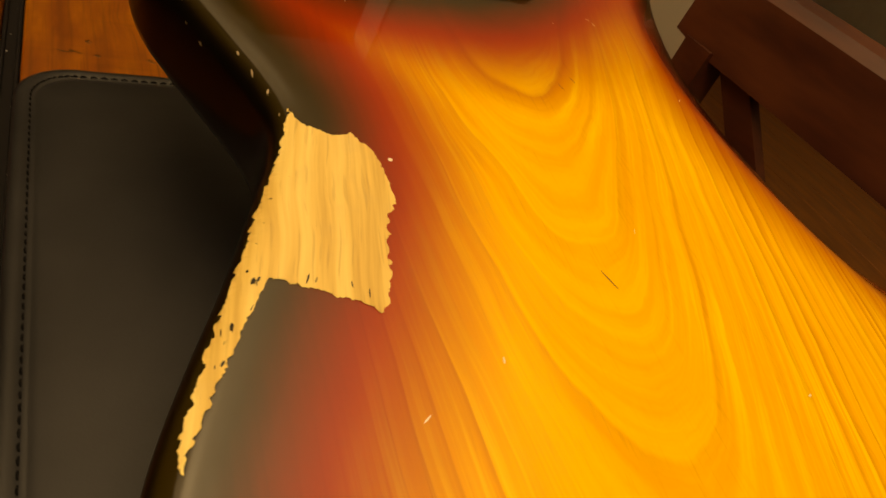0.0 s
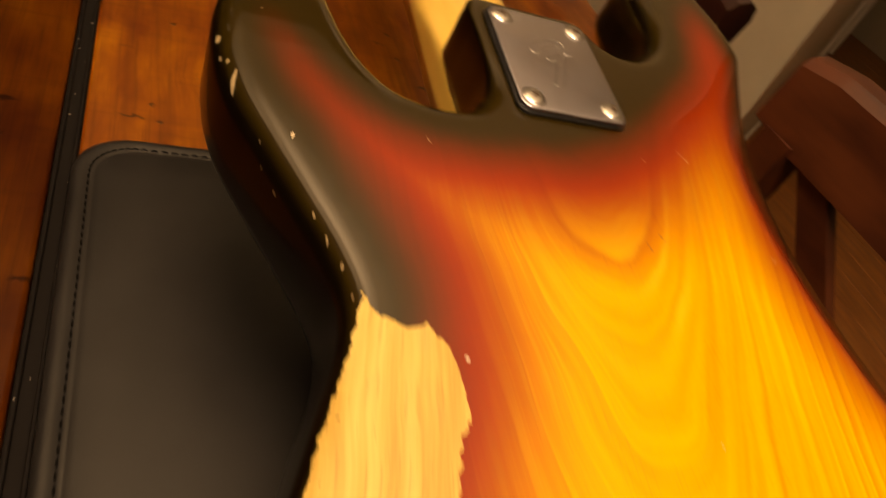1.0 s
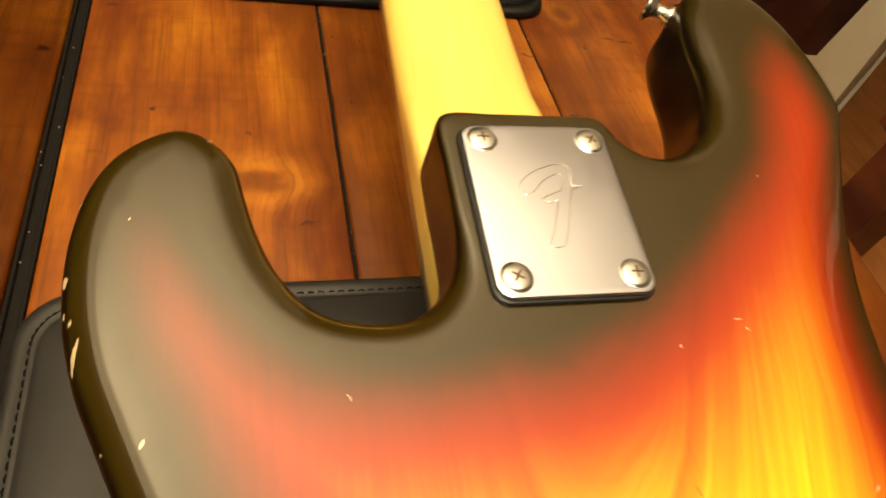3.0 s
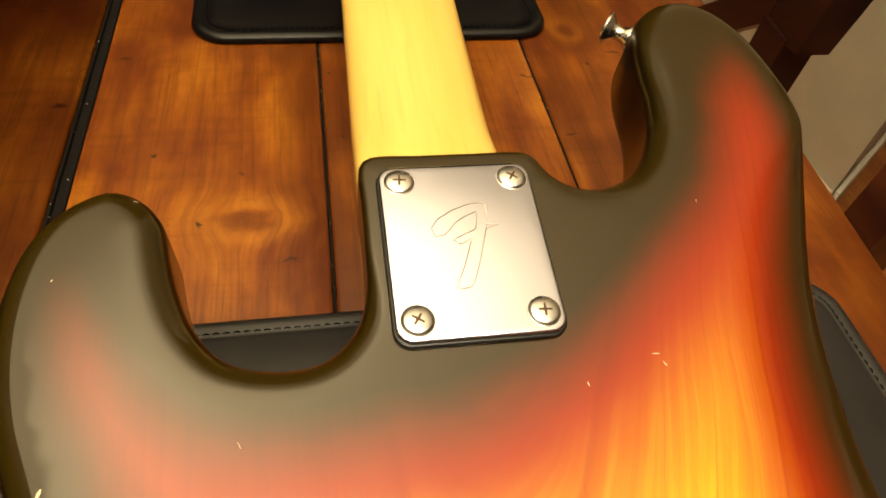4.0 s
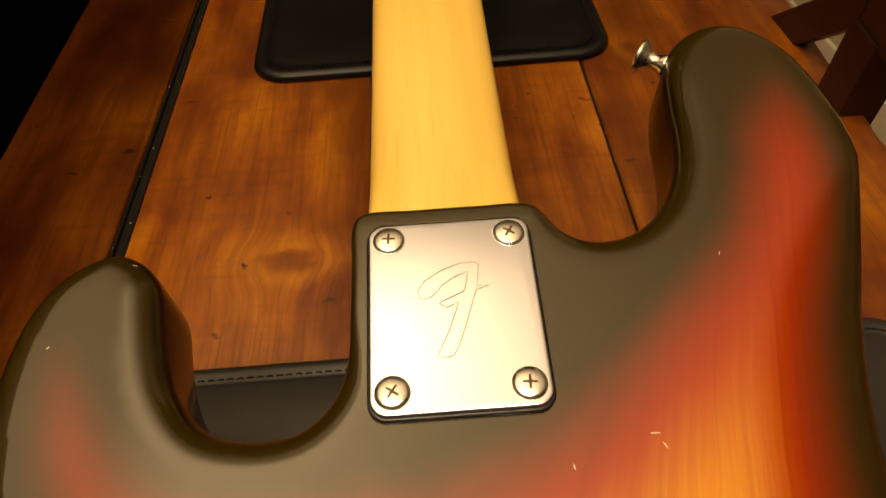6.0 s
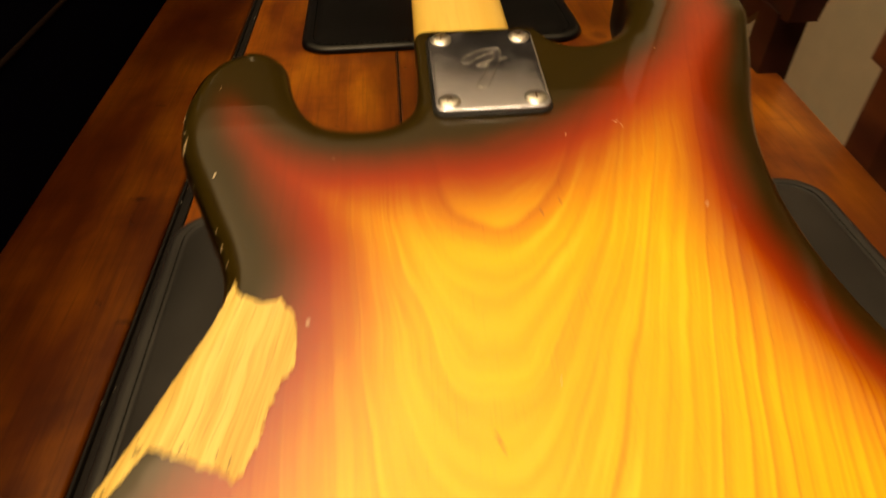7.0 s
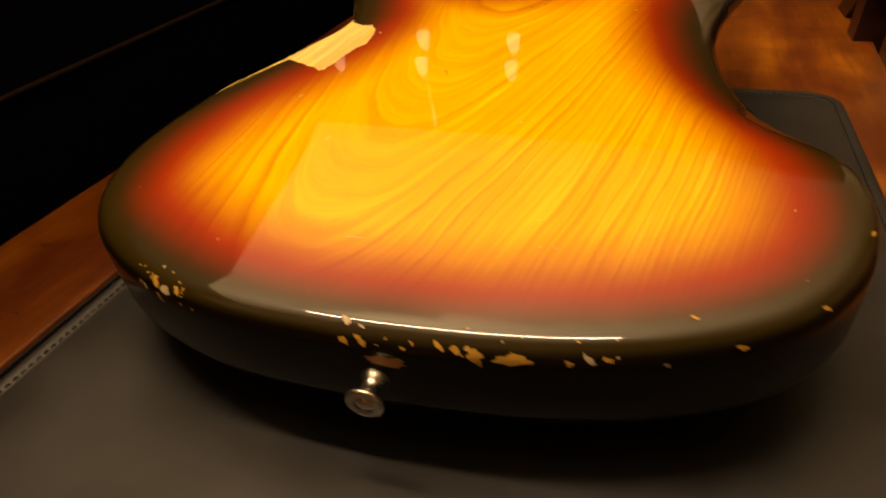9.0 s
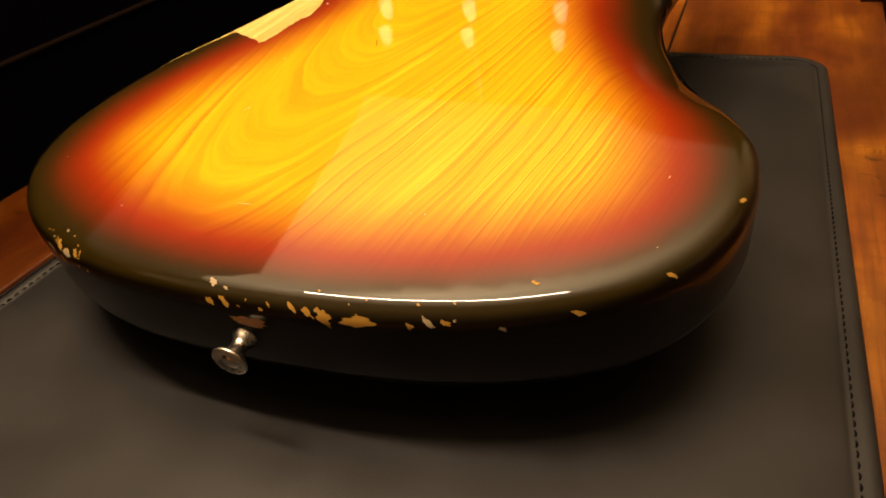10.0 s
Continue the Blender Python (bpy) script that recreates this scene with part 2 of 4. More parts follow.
def chrome_material(name, color=(0.80, 0.78, 0.74), rough=0.10):
    m = mat(name, rough=rough, metal=1.0, color=color)
    k = Net(m)
    v = k.coords()
    n = k.noise(v, 90.0, 4.0)
    k.to("Roughness", k.step(n, 0.3, 0.8, rough, rough + 0.10))
    s = k.noise(k.scaled(v, (900, 40, 40)), 1.0, 2.0)
    k.bump(s, 0.02, 0.0002)
    return m


def dark_wood_material(name="mahogany", a=(0.042, 0.011, 0.006), b=(0.125, 0.034, 0.012), rough=0.28):
    m = mat(name, rough=rough)
    k = Net(m)
    v = k.coords()
    n = k.noise(k.scaled(v, (30, 6, 30)), 1.0, 4.0)
    k.to("Base Color", k.mix(k.step(n, 0.3, 0.75), a, b))
    k.to("Roughness", k.step(n, 0.3, 0.8, rough, rough + 0.14))
    k.bump(n, 0.1, 0.0006)
    return m


def wall_material(name, color, scale=14.0):
    m = mat(name, rough=0.75)
    k = Net(m)
    v = k.coords()
    n = k.noise(v, scale, 4.0)
    f = k.noise(v, 260.0, 2.0)
    k.to("Base Color", k.mix(k.step(n, 0.3, 0.8), tuple(c * 0.92 for c in color), color))
    k.bump(f, 0.15, 0.0008)
    return m


def glow_material(name, color, strength):
    m = mat(name, rough=0.4, color=color)
    b = m.node_tree.nodes["Principled BSDF"]
    b.inputs["Emission Color"].default_value = (*color, 1)
    b.inputs["Emission Strength"].default_value = strength
    return m


BURST = burst_material()
BARE = bare_material()
MAPLE = maple_material()
PLANK = table_material("stained_plank")
LEAF = table_material("shade_toned_leaf", 0.34, 0.10)
LEATHER = leather_material()
# small mat's leather: darker and slightly glossier than the large mat's
LEATHER_DARK = leather_material("glossy_black_leather", (0.0030, 0.0028, 0.0032), 0.36)
NAVY = mat("dark_navy_upholstery", 1.0, color=(0.0022, 0.0019, 0.0045), spec=0.0)
THREAD = mat("dark_thread", 0.9, color=(0.007, 0.0065, 0.0065), spec=0.05)
CHROME = chrome_material("satin_chrome", (0.67, 0.68, 0.82), 0.16)
RECESS_SHADE = mat("recess_shade", 0.6, color=(0.07, 0.035, 0.015))
SCREW = chrome_material("nickel_screw", (0.66, 0.64, 0.62), 0.26)
BRIGHT_CUT = chrome_material("bright_cut_metal", (0.86, 0.85, 0.84), 0.06)
NICKEL = chrome_material("aged_nickel", (0.70, 0.64, 0.54), 0.24)
BLACK = mat("black_plastic", 0.35, color=(0.010, 0.010, 0.010))
GAP = mat("dark_joint", 0.8, color=(0.005, 0.0035, 0.003), spec=0.2)
CHIPPED = mat("chipped_pale", 0.6, color=(0.50, 0.38, 0.21))
AMBER = mat("chipped_amber", 0.6, color=(0.52, 0.27, 0.035))
CRUMB = mat("pale_crumb", 0.8, color=(0.62, 0.54, 0.42))
MAHOGANY = dark_wood_material()
# darker copy of the chair wood, used on the farther chair
MAHOGANY_DARK = dark_wood_material("mahogany_dark", (0.012, 0.004, 0.003), (0.036, 0.010, 0.006))
OAK = dark_wood_material("floor_oak", (0.24, 0.085, 0.022), (0.40, 0.16, 0.045), 0.36)
TRIM = mat("bench_trim", 0.9, color=(0.012, 0.007, 0.005), spec=0.0)
CREAM = wall_material("cream_wall", (0.60, 0.53, 0.40))
WHITE = wall_material("ceiling_paint", (0.80, 0.75, 0.60), 5.0)
GLOSS = wall_material("trim_paint", (0.80, 0.76, 0.66), 5.0)
# missing light in the dark rooms is put into these two wall colours
DIM = wall_material("dim_toned_wall", (0.085, 0.070, 0.055))
NIGHT = wall_material("night_toned_wall", (0.009, 0.007, 0.010))


# ---- mesh helpers ----
def mesh_of(name, bm, *mats, smooth=True):
    bmesh.ops.recalc_face_normals(bm, faces=bm.faces)
    me = bpy.data.meshes.new(name)
    for f in bm.faces:
        f.smooth = smooth
    bm.to_mesh(me)
    bm.free()
    for m in mats:
        me.materials.append(m)
    return me


def part(name, bm, material, parent=None, label="", smooth=True):
    """Links a bmesh as one mesh object under a thing or a part."""
    mats = material if isinstance(material, (list, tuple)) else (material,)
    ob = new(name, mesh_of(name, bm, *mats, smooth=smooth))
    ob.parent = parent
    return tagged(ob, label=label)


def thing(name, at, label, category, group="", kind=""):
    ob = new(name)
    ob.matrix_world = at
    ob.empty_display_size = 0.05
    return tagged(ob, label, category, group, kind)


def add_box(bm, lo, hi, bevel=0.0, segments=2, m=None):
    made = bmesh.ops.create_cube(bm, size=1.0)["verts"]
    mid = [(a + b) / 2 for a, b in zip(lo, hi)]
    size = [b - a for a, b in zip(lo, hi)]
    for v in made:
        v.co = Vector([c * s + o for c, s, o in zip(v.co, size, mid)])
    if bevel:
        edges = list({e for v in made for e in v.link_edges})
        out = bmesh.ops.bevel(bm, geom=edges, offset=bevel, segments=segments, profile=0.5, affect="EDGES")
        made = list({v for f in out["faces"] for v in f.verts} | {v for v in made if v.is_valid})
    if m is not None:
        for v in made:
            v.co = m @ v.co
    return made


def box(lo, hi, bevel=0.0, segments=2, m=None):
    bm = bmesh.new()
    add_box(bm, lo, hi, bevel, segments, m)
    return bm


def add_lathe(bm, profile, m=None, count=28, slot=0):
    """Turns (radius, height) pairs about z."""
    rings = []
    for r, h in profile:
        ring = []
        for i in range(count):
            a = 2 * math.pi * i / count
            p = Vector((r * math.cos(a), r * math.sin(a), h))
            ring.append(bm.verts.new(m @ p if m is not None else p))
        rings.append(ring)
    for a, b in zip(rings, rings[1:]):
        for i in range(count):
            f = bm.faces.new((a[i], a[(i + 1) % count], b[(i + 1) % count], b[i]))
            f.material_index = slot
    for ring in (rings[0], rings[-1]):
        f = bm.faces.new(ring)
        f.material_index = slot


def add_tube(bm, points, radius, sides=6, closed=False):
    pts = [Vector(p) for p in points]
    rings = []
    n = len(pts)
    for i, p in enumerate(pts):
        a, b = (pts[i - 1], pts[(i + 1) % n]) if closed else (pts[max(i - 1, 0)], pts[min(i + 1, n - 1)])
        d = (b - a).normalized()
        side = d.cross(Vector((0, 0, 1)))
        side = side.normalized() if side.length > 1e-6 else Vector((1, 0, 0))
        up = side.cross(d)
        rings.append([bm.verts.new(p + radius * (math.cos(2 * math.pi * j / sides) * side + math.sin(2 * math.pi * j / sides) * up)) for j in range(sides)])
    pairs = list(zip(rings, rings[1:])) + ([(rings[-1], rings[0])] if closed else [])
    for a, b in pairs:
        for j in range(sides):
            bm.faces.new((a[j], a[(j + 1) % sides], b[(j + 1) % sides], b[j]))
    if not closed:
        bm.faces.new(rings[0])
        bm.faces.new(rings[-1])


def rounded_rect(w, h, r, steps=8):
    out = []
    for cx, cy, a0 in ((w / 2 - r, h / 2 - r, 0), (-w / 2 + r, h / 2 - r, 90), (-w / 2 + r, -h / 2 + r, 180), (w / 2 - r, -h / 2 + r, 270)):
        for i in range(steps + 1):
            a = radians(a0 + 90 * i / steps)
            out.append((cx + r * math.cos(a), cy + r * math.sin(a)))
    return out


def loft(bm, rings, cap=True):
    made = [[bm.verts.new(p) for p in ring] for ring in rings]
    n = len(made[0])
    for a, b in zip(made, made[1:]):
        for i in range(n):
            bm.faces.new((a[i], a[(i + 1) % n], b[(i + 1) % n], b[i]))
    if cap:
        bm.faces.new(made[0])
        bm.faces.new(made[-1])
    return made


# ---- the room ----
CEIL = 2.75
NORTH, EAST, SOUTH, WEST, FAR_W = 1.88, 4.40, -1.15, -1.60, -3.0
END_N = 3.40
OPEN_E = 0.96
CORNER, SLANT = (1.045, 0.765), 37.2


def setting(name, bm, material, label, category, smooth=False):
    ob = new(name, mesh_of(name, bm, material, smooth=smooth))
    return tagged(ob, label, category, kind="structure")


def build_room():
    floor = thing("floor", pose(0, 0, 0), "warm brown oak plank floor in dim light", "floor", kind="structure")
    bm = box((WEST, SOUTH, CEIL), (EAST, NORTH, CEIL + 0.1))
    add_box(bm, (1.30, NORTH, CEIL), (EAST, END_N, CEIL + 0.1))
    setting("ceiling", bm, WHITE, "plain off-white ceiling lit by a warm lamp", "ceiling")
    setting("ceiling_2", box((FAR_W, NORTH + 0.12, 3.0), (1.30, 5.0, 3.1)), NIGHT, "next room's ceiling, its darkness put into the colour", "ceiling")
    bm = box((FAR_W, NORTH, 0), (WEST - 0.12, NORTH + 0.12, 3.1))
    add_box(bm, (WEST - 0.12, NORTH, CEIL - 0.02), (OPEN_E, NORTH + 0.12, CEIL + 0.1))
    add_box(bm, (OPEN_E, NORTH, 0), (2.45, NORTH + 0.12, CEIL + 0.1))
    setting("wall_north", bm, CREAM, "cream wall with a wide opening to a dim room", "wall")
    setting("wall_east", box((EAST, SOUTH, 0), (EAST + 0.12, END_N, CEIL + 0.1)), CREAM, "plain cream painted wall", "wall")
    # south wall is added close by, out of view, to cut stray light
    setting("wall_south", box((WEST, SOUTH - 0.12, 0), (EAST + 0.12, SOUTH, CEIL + 0.1)), DIM, "added near wall behind the table end, dark in colour to cut light", "wall")
    setting("wall_west", box((WEST - 0.12, SOUTH - 0.12, 0), (WEST, NORTH, CEIL + 0.1)), NIGHT, "wall behind the sofa with the room's darkness in its colour", "wall")
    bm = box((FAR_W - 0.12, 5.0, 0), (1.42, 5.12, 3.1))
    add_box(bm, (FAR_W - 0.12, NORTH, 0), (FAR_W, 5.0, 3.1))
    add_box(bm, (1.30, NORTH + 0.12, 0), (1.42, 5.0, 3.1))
    setting("wall_far", bm, NIGHT, "walls of the next room, dimness put into their colour", "wall")
    # the cream wall ends in a blunt corner beyond the table and runs off at an angle
    far = (CORNER[0] + 4.2 * math.cos(radians(SLANT)), CORNER[1] + 4.2 * math.sin(radians(SLANT)))
    mid = (CORNER[0] + 1.80 * math.cos(radians(SLANT)), CORNER[1] + 1.80 * math.sin(radians(SLANT)))
    bm = bmesh.new()
    loft(bm, [[(x, y, z) for x, y in (CORNER, mid, (1.60, NORTH - 0.002), (OPEN_E, NORTH - 0.002))] for z in (0.0, 1.15)])
    loft(bm, [[(x, y, z) for x, y in (mid, far, (far[0] - 0.15, far[1] + 0.15), (mid[0], mid[1] + 0.20))] for z in (0.0, CEIL - 0.002)])
    setting("wall_oblique", bm, CREAM, "cream wall with a blunt corner beyond the chairs", "wall")
    m = pose(CORNER[0], CORNER[1], 0, 0, 0, SLANT)
    bm = box((0.004, -0.014, 0), (2.44, -0.002, 0.075), 0.003, 2, m)
    side = math.degrees(math.atan2(NORTH - CORNER[1], OPEN_E - CORNER[0]))
    add_box(bm, (0.0, 0.002, 0), (1.08, 0.014, 0.075), 0.003, 2, pose(CORNER[0], CORNER[1], 0, 0, 0, side))
    setting("baseboard", bm, GLOSS, "white painted baseboard along the cream wall", "baseboard")
    bm = box((2.46, -0.026, 0), (3.26, -0.002, 2.30), 0.004, 2, m)
    add_box(bm, (3.29, -0.050, 0), (3.85, -0.002, 2.30), 0.004, 2, m)
    setting("trim", bm, GLOSS, "white painted boards with dark gaps on the angled wall", "trim")
    bm = box((OPEN_E - 0.022, NORTH - 0.016, 0), (OPEN_E - 0.002, NORTH + 0.14, CEIL - 0.05), 0.002)
    setting("trim_2", bm, GLOSS, "white painted casing at the edge of an opening", "trim")
    return floor


FLOOR = build_room()


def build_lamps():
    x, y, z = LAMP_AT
    # stand and bowl made for the added uplight
    t = thing("unseen_uplight", pose(x, y, 0), "added unseen uplight on a stand that brightens the ceiling", "floor lamp")
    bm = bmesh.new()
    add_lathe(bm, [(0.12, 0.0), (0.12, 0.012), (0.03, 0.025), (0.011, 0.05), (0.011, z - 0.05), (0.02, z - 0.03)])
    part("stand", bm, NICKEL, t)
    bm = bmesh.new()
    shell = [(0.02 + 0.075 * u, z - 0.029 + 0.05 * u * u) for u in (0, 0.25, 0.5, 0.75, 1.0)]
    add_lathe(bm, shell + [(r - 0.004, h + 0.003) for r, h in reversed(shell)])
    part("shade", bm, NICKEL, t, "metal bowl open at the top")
    sx, sy, sz = STRIP_AT
    t = thing("strip_lamp", pose(sx, sy, sz), "slim pendant lamp with a long bright strip", "pendant lamp")
    part("housing", box((-0.40, -0.045, -0.018), (0.40, 0.045, 0.012), 0.004), NICKEL, t)
    for dx in (-0.32, 0.32):
        bm = bmesh.new()
        add_tube(bm, [(dx, 0, 0.0125), (dx, 0, CEIL - sz - 0.001)], 0.0025)
        part("cord", bm, BLACK, t)

    cx, cy, cz = BAR_LAMP
    t = thing("bar_lamp", pose(cx, cy, cz), "ceiling bar lamp with small glowing glass shades in the next room", "ceiling lamp")
    bm = box((-0.56, -0.012, 0.10), (0.56, 0.012, 0.13), 0.004)
    part("bar", bm, BLACK, t)
    bm = bmesh.new()
    add_lathe(bm, [(0.05, 3.0 - cz - 0.001), (0.05, 3.0 - cz - 0.02), (0.008, 3.0 - cz - 0.03), (0.008, 0.131)])
    part("stem", bm, NICKEL, t)
    shade = glow_material("shade_glass", (1.0, 0.80, 0.52), 2.2)
    for k in (-1, 0, 1):
        for drop in (0.0, -0.10):
            bm = bmesh.new()
            add_lathe(bm, [(0.012, 0.09), (0.024, 0.07), (0.032, 0.03), (0.034, 0.0), (0.028, 0.0), (0.010, 0.075)], Matrix.Translation((k * 0.46, (0.04 if drop else -0.04), drop)), 18)
            part("shade", bm, shade, t, "glowing glass shade")
        bm = bmesh.new()
        add_tube(bm, [(k * 0.46, -0.04, 0.088), (k * 0.46, 0.0, 0.112), (k * 0.46, 0.04, -0.01)], 0.006)
        part("arm", bm, NICKEL, t)


build_lamps()

# ---- table ----
TOP = 0.75
TABLE_W, TABLE_E, TABLE_S, TABLE_N = -0.284, 0.2465, -0.66, 1.02


def slant(bm):
    """The table's east edge runs a few degrees off the planks."""
    for v in bm.verts:
        if v.co.x > TABLE_E - 0.06:
            v.co.x += 0.070 * max(-0.20, v.co.y)


def build_table():
    t = thing("dining_table", pose(0, 0, 0), "worn reddish-brown plank table with dark joints", "table")
    joints = (-0.1850, -0.0408, 0.1092)
    edges = [TABLE_W, joints[0] - 0.0050, joints[0] + 0.0050, joints[1] - 0.0008, joints[1] + 0.0008, joints[2] - 0.0007, joints[2] + 0.0007, TABLE_E]
    for i in range(4):
        bm = box((edges[2 * i], TABLE_S, TOP - 0.034), (edges[2 * i + 1], TABLE_N, TOP), 0.0022, 3)
        if i == 3:
            slant(bm)
        part("plank", bm, LEAF if i == 0 else PLANK, t, "leaf with the shade by the sofa put into its colour" if i == 0 else "")
    bm = bmesh.new()
    add_box(bm, (edges[1] + 0.0002, TABLE_S + 0.01, TOP - 0.03), (edges[2] - 0.0002, TABLE_N - 0.01, TOP - 0.004))
    add_box(bm, (edges[3] + 0.0002, TABLE_S + 0.01, TOP - 0.03), (edges[4] - 0.0002, TABLE_N - 0.01, TOP - 0.0016))
    add_box(bm, (edges[5] + 0.0002, TABLE_S + 0.01, TOP - 0.03), (edges[6] - 0.0002, TABLE_N - 0.01, TOP - 0.0016))
    part("joint", bm, GAP, t, "black filler in the joints", smooth=False)
    for s in (-1, 1):
        bm = box((joints[0] + s * 0.0034 - 0.0009, TABLE_S + 0.01, TOP - 0.01), (joints[0] + s * 0.0034 + 0.0009, TABLE_N - 0.01, TOP - 0.0012), 0.0006)
        part("joint_rib", bm, GAP, t, "shiny black strip in the wide joint")
    for x0, x1, y0, y1 in ((TABLE_W + 0.03, TABLE_E - 0.03, TABLE_S + 0.04, TABLE_S + 0.06), (TABLE_W + 0.03, TABLE_E - 0.03, TABLE_N - 0.06, TABLE_N - 0.04),
                           (TABLE_W + 0.03, TABLE_W + 0.05, TABLE_S + 0.061, TABLE_N - 0.061), (TABLE_E - 0.05, TABLE_E - 0.03, TABLE_S + 0.061, TABLE_N - 0.061)):
        part("apron", box((x0, y0, TOP - 0.12), (x1, y1, TOP - 0.0345), 0.002), MAHOGANY, t)
    for x in (TABLE_W + 0.07, TABLE_E - 0.07):
        for y in (TABLE_S + 0.1, TABLE_N - 0.1):
            part("leg", box((x - 0.032, y - 0.032, 0.0), (x + 0.032, y + 0.032, TOP - 0.121), 0.004), MAHOGANY, t)
    return t


build_table()


def build_mat(label, cx, cy, w, h, turn, leather, top=0.0042, puff=1.0):
    """A padded black leather mat: rolled rim, sunk seam line, flat field and a run of stitches."""
    t = thing("placemat", pose(cx, cy, TOP, 0, 0, turn), label, "placemat", "leather mats on the table")
    bm = bmesh.new()
    rings = []
    for inset, z in ((0.0016, 0.0), (0.0, 0.0014), (0.0006, 0.0034), (0.0026, 0.0046), (0.0052, 0.0046), (0.0076, 0.0036), (0.0088, 0.0030), (0.0100, 0.0034), (0.0125, top), (0.030, top - 0.0002)):
        if inset < 0.01:
            z *= puff
        inset *= puff
        rings.append([(x, y, z) for x, y in rounded_rect(w - 2 * inset, h - 2 * inset, max(0.026 - inset * 0.7, 0.006), 10)])
    loft(bm, rings)
    part("leather_pad", bm, leather, t)
    bm = bmesh.new()
    path = rounded_rect(w - 0.0148 * puff, h - 0.0148 * puff, 0.020, 10)
    pts = [Vector((x, y, 0.0)) for x, y in path]
    pitch, on = 0.0046, 0.0031
    for a, b in zip(pts, pts[1:] + pts[:1]):
        d = b - a
        n = max(1, int(d.length / pitch)) if d.length > 0.003 else 0
        for i in range(n):
            p = a + d * ((i + 0.5) / n)
            u = d.normalized() * (on / 2)
            add_tube(bm, [p - u + Vector((0, 0, 0.0034 * puff)), p + Vector((0, 0, 0.0043 * puff)), p + u + Vector((0, 0, 0.0034 * puff))], 0.0004, 4)
    tagged(part("stitching", bm, THREAD, t, "row of dark stitches"), kind="stuff")
    return t


build_mat("large black leather mat under the guitar body", 0.0243, -0.2190, 0.408, 0.560, 0.5, LEATHER)
build_mat("small black leather mat beneath the guitar neck", 0.0015, 0.3870, 0.262, 0.180, 1.0, LEATHER_DARK, 0.0040, 1.45)

# ---- the bass guitar, face down, tilted up at the neck ----
BASS = thing("bass_guitar", pose(0, 0, 0.86625, 7.788), "worn three-colour sunburst bass guitar lying face down on leather mats", "bass guitar")
THICK = 0.0440
OUTLINE = ((-0.1110, 0.0340), (-0.1250, 0.0266), (-0.1330, 0.0148), (-0.1371, -0.0030), (-0.1371, -0.0243), (-0.1333, -0.0435), (-0.1265, -0.0612), (-0.1170, -0.0840),
           (-0.1095, -0.1030), (-0.1062, -0.1180), (-0.1085, -0.1320), (-0.1155, -0.1490), (-0.1260, -0.1740), (-0.1365, -0.1960), (-0.1450, -0.2160), (-0.1525, -0.2430),
           (-0.1560, -0.2680), (-0.1555, -0.2890), (-0.1495, -0.3110), (-0.1370, -0.3300), (-0.1175, -0.3460), (-0.0900, -0.3595), (-0.0550, -0.3685), (-0.0150, -0.3710), (0.0300, -0.3695),
           (0.0750, -0.3640), (0.1130, -0.3535), (0.1470, -0.3350), (0.1690, -0.3080), (0.1785, -0.2770), (0.1780, -0.2540), (0.1700, -0.2240), (0.1560, -0.1900),
           (0.1395, -0.1600), (0.1280, -0.1330), (0.1220, -0.1050), (0.1205, -0.0800), (0.1225, -0.0550), (0.1270, -0.0280), (0.1335, -0.0030))
HORN = ((0.1405, 0.0190), (0.1460, 0.0420), (0.1484, 0.0640), (0.1464, 0.0870), (0.1402, 0.1085), (0.1300, 0.1220), (0.1180, 0.1272), (0.1060, 0.1250), (0.0955, 0.1160), (0.0895, 0.1010),
        (0.0872, 0.0860), (0.0858, 0.0710), (0.0812, 0.0530), (0.0710, 0.0360), (0.0585, 0.0275), (0.0460, 0.0265), (0.0372, 0.0310))
HEEL = ((0.0325, 0.0372), (0.0290, 0.0405), (0.0100, 0.0410), (-0.0100, 0.0410), (-0.0280, 0.0405), (-0.0312, 0.0370), (-0.0316, 0.0200), (-0.0318, 0.0040),
        (-0.0326, -0.0110), (-0.0365, -0.0220), (-0.0466, -0.0310), (-0.0604, -0.0325), (-0.0741, -0.0281), (-0.0835, -0.0168), (-0.0890, -0.0032), (-0.0922, 0.0102),
        (-0.0948, 0.0217), (-0.1020, 0.0308))


def closed_curve(points, count):
    """Centripetal spline through the points, then even steps along its length."""
    P = np.array(points)
    n = len(P)
    dense = []
    for i in range(n):
        p0, p1, p2, p3 = P[i - 1], P[i], P[(i + 1) % n], P[(i + 2) % n]
        t0, t1 = 0.0, np.linalg.norm(p1 - p0) ** 0.5
        t2 = t1 + np.linalg.norm(p2 - p1) ** 0.5
        t3 = t2 + np.linalg.norm(p3 - p2) ** 0.5
        for t in np.linspace(t1, t2, 14, endpoint=False):
            a1 = (t1 - t) / (t1 - t0) * p0 + (t - t0) / (t1 - t0) * p1
            a2 = (t2 - t) / (t2 - t1) * p1 + (t - t1) / (t2 - t1) * p2
            a3 = (t3 - t) / (t3 - t2) * p2 + (t - t2) / (t3 - t2) * p3
            b1 = (t2 - t) / (t2 - t0) * a1 + (t - t0) / (t2 - t0) * a2
            b2 = (t3 - t) / (t3 - t1) * a2 + (t - t1) / (t3 - t1) * a3
            dense.append((t2 - t) / (t2 - t1) * b1 + (t - t1) / (t2 - t1) * b2)
    D = np.array(dense + dense[:1])
    run = np.concatenate([[0], np.cumsum(np.linalg.norm(np.diff(D, axis=0), axis=1))])
    s = np.linspace(0, run[-1], count, endpoint=False)
    return np.stack([np.interp(s, run, D[:, 0]), np.interp(s, run, D[:, 1])], 1), run[-1]


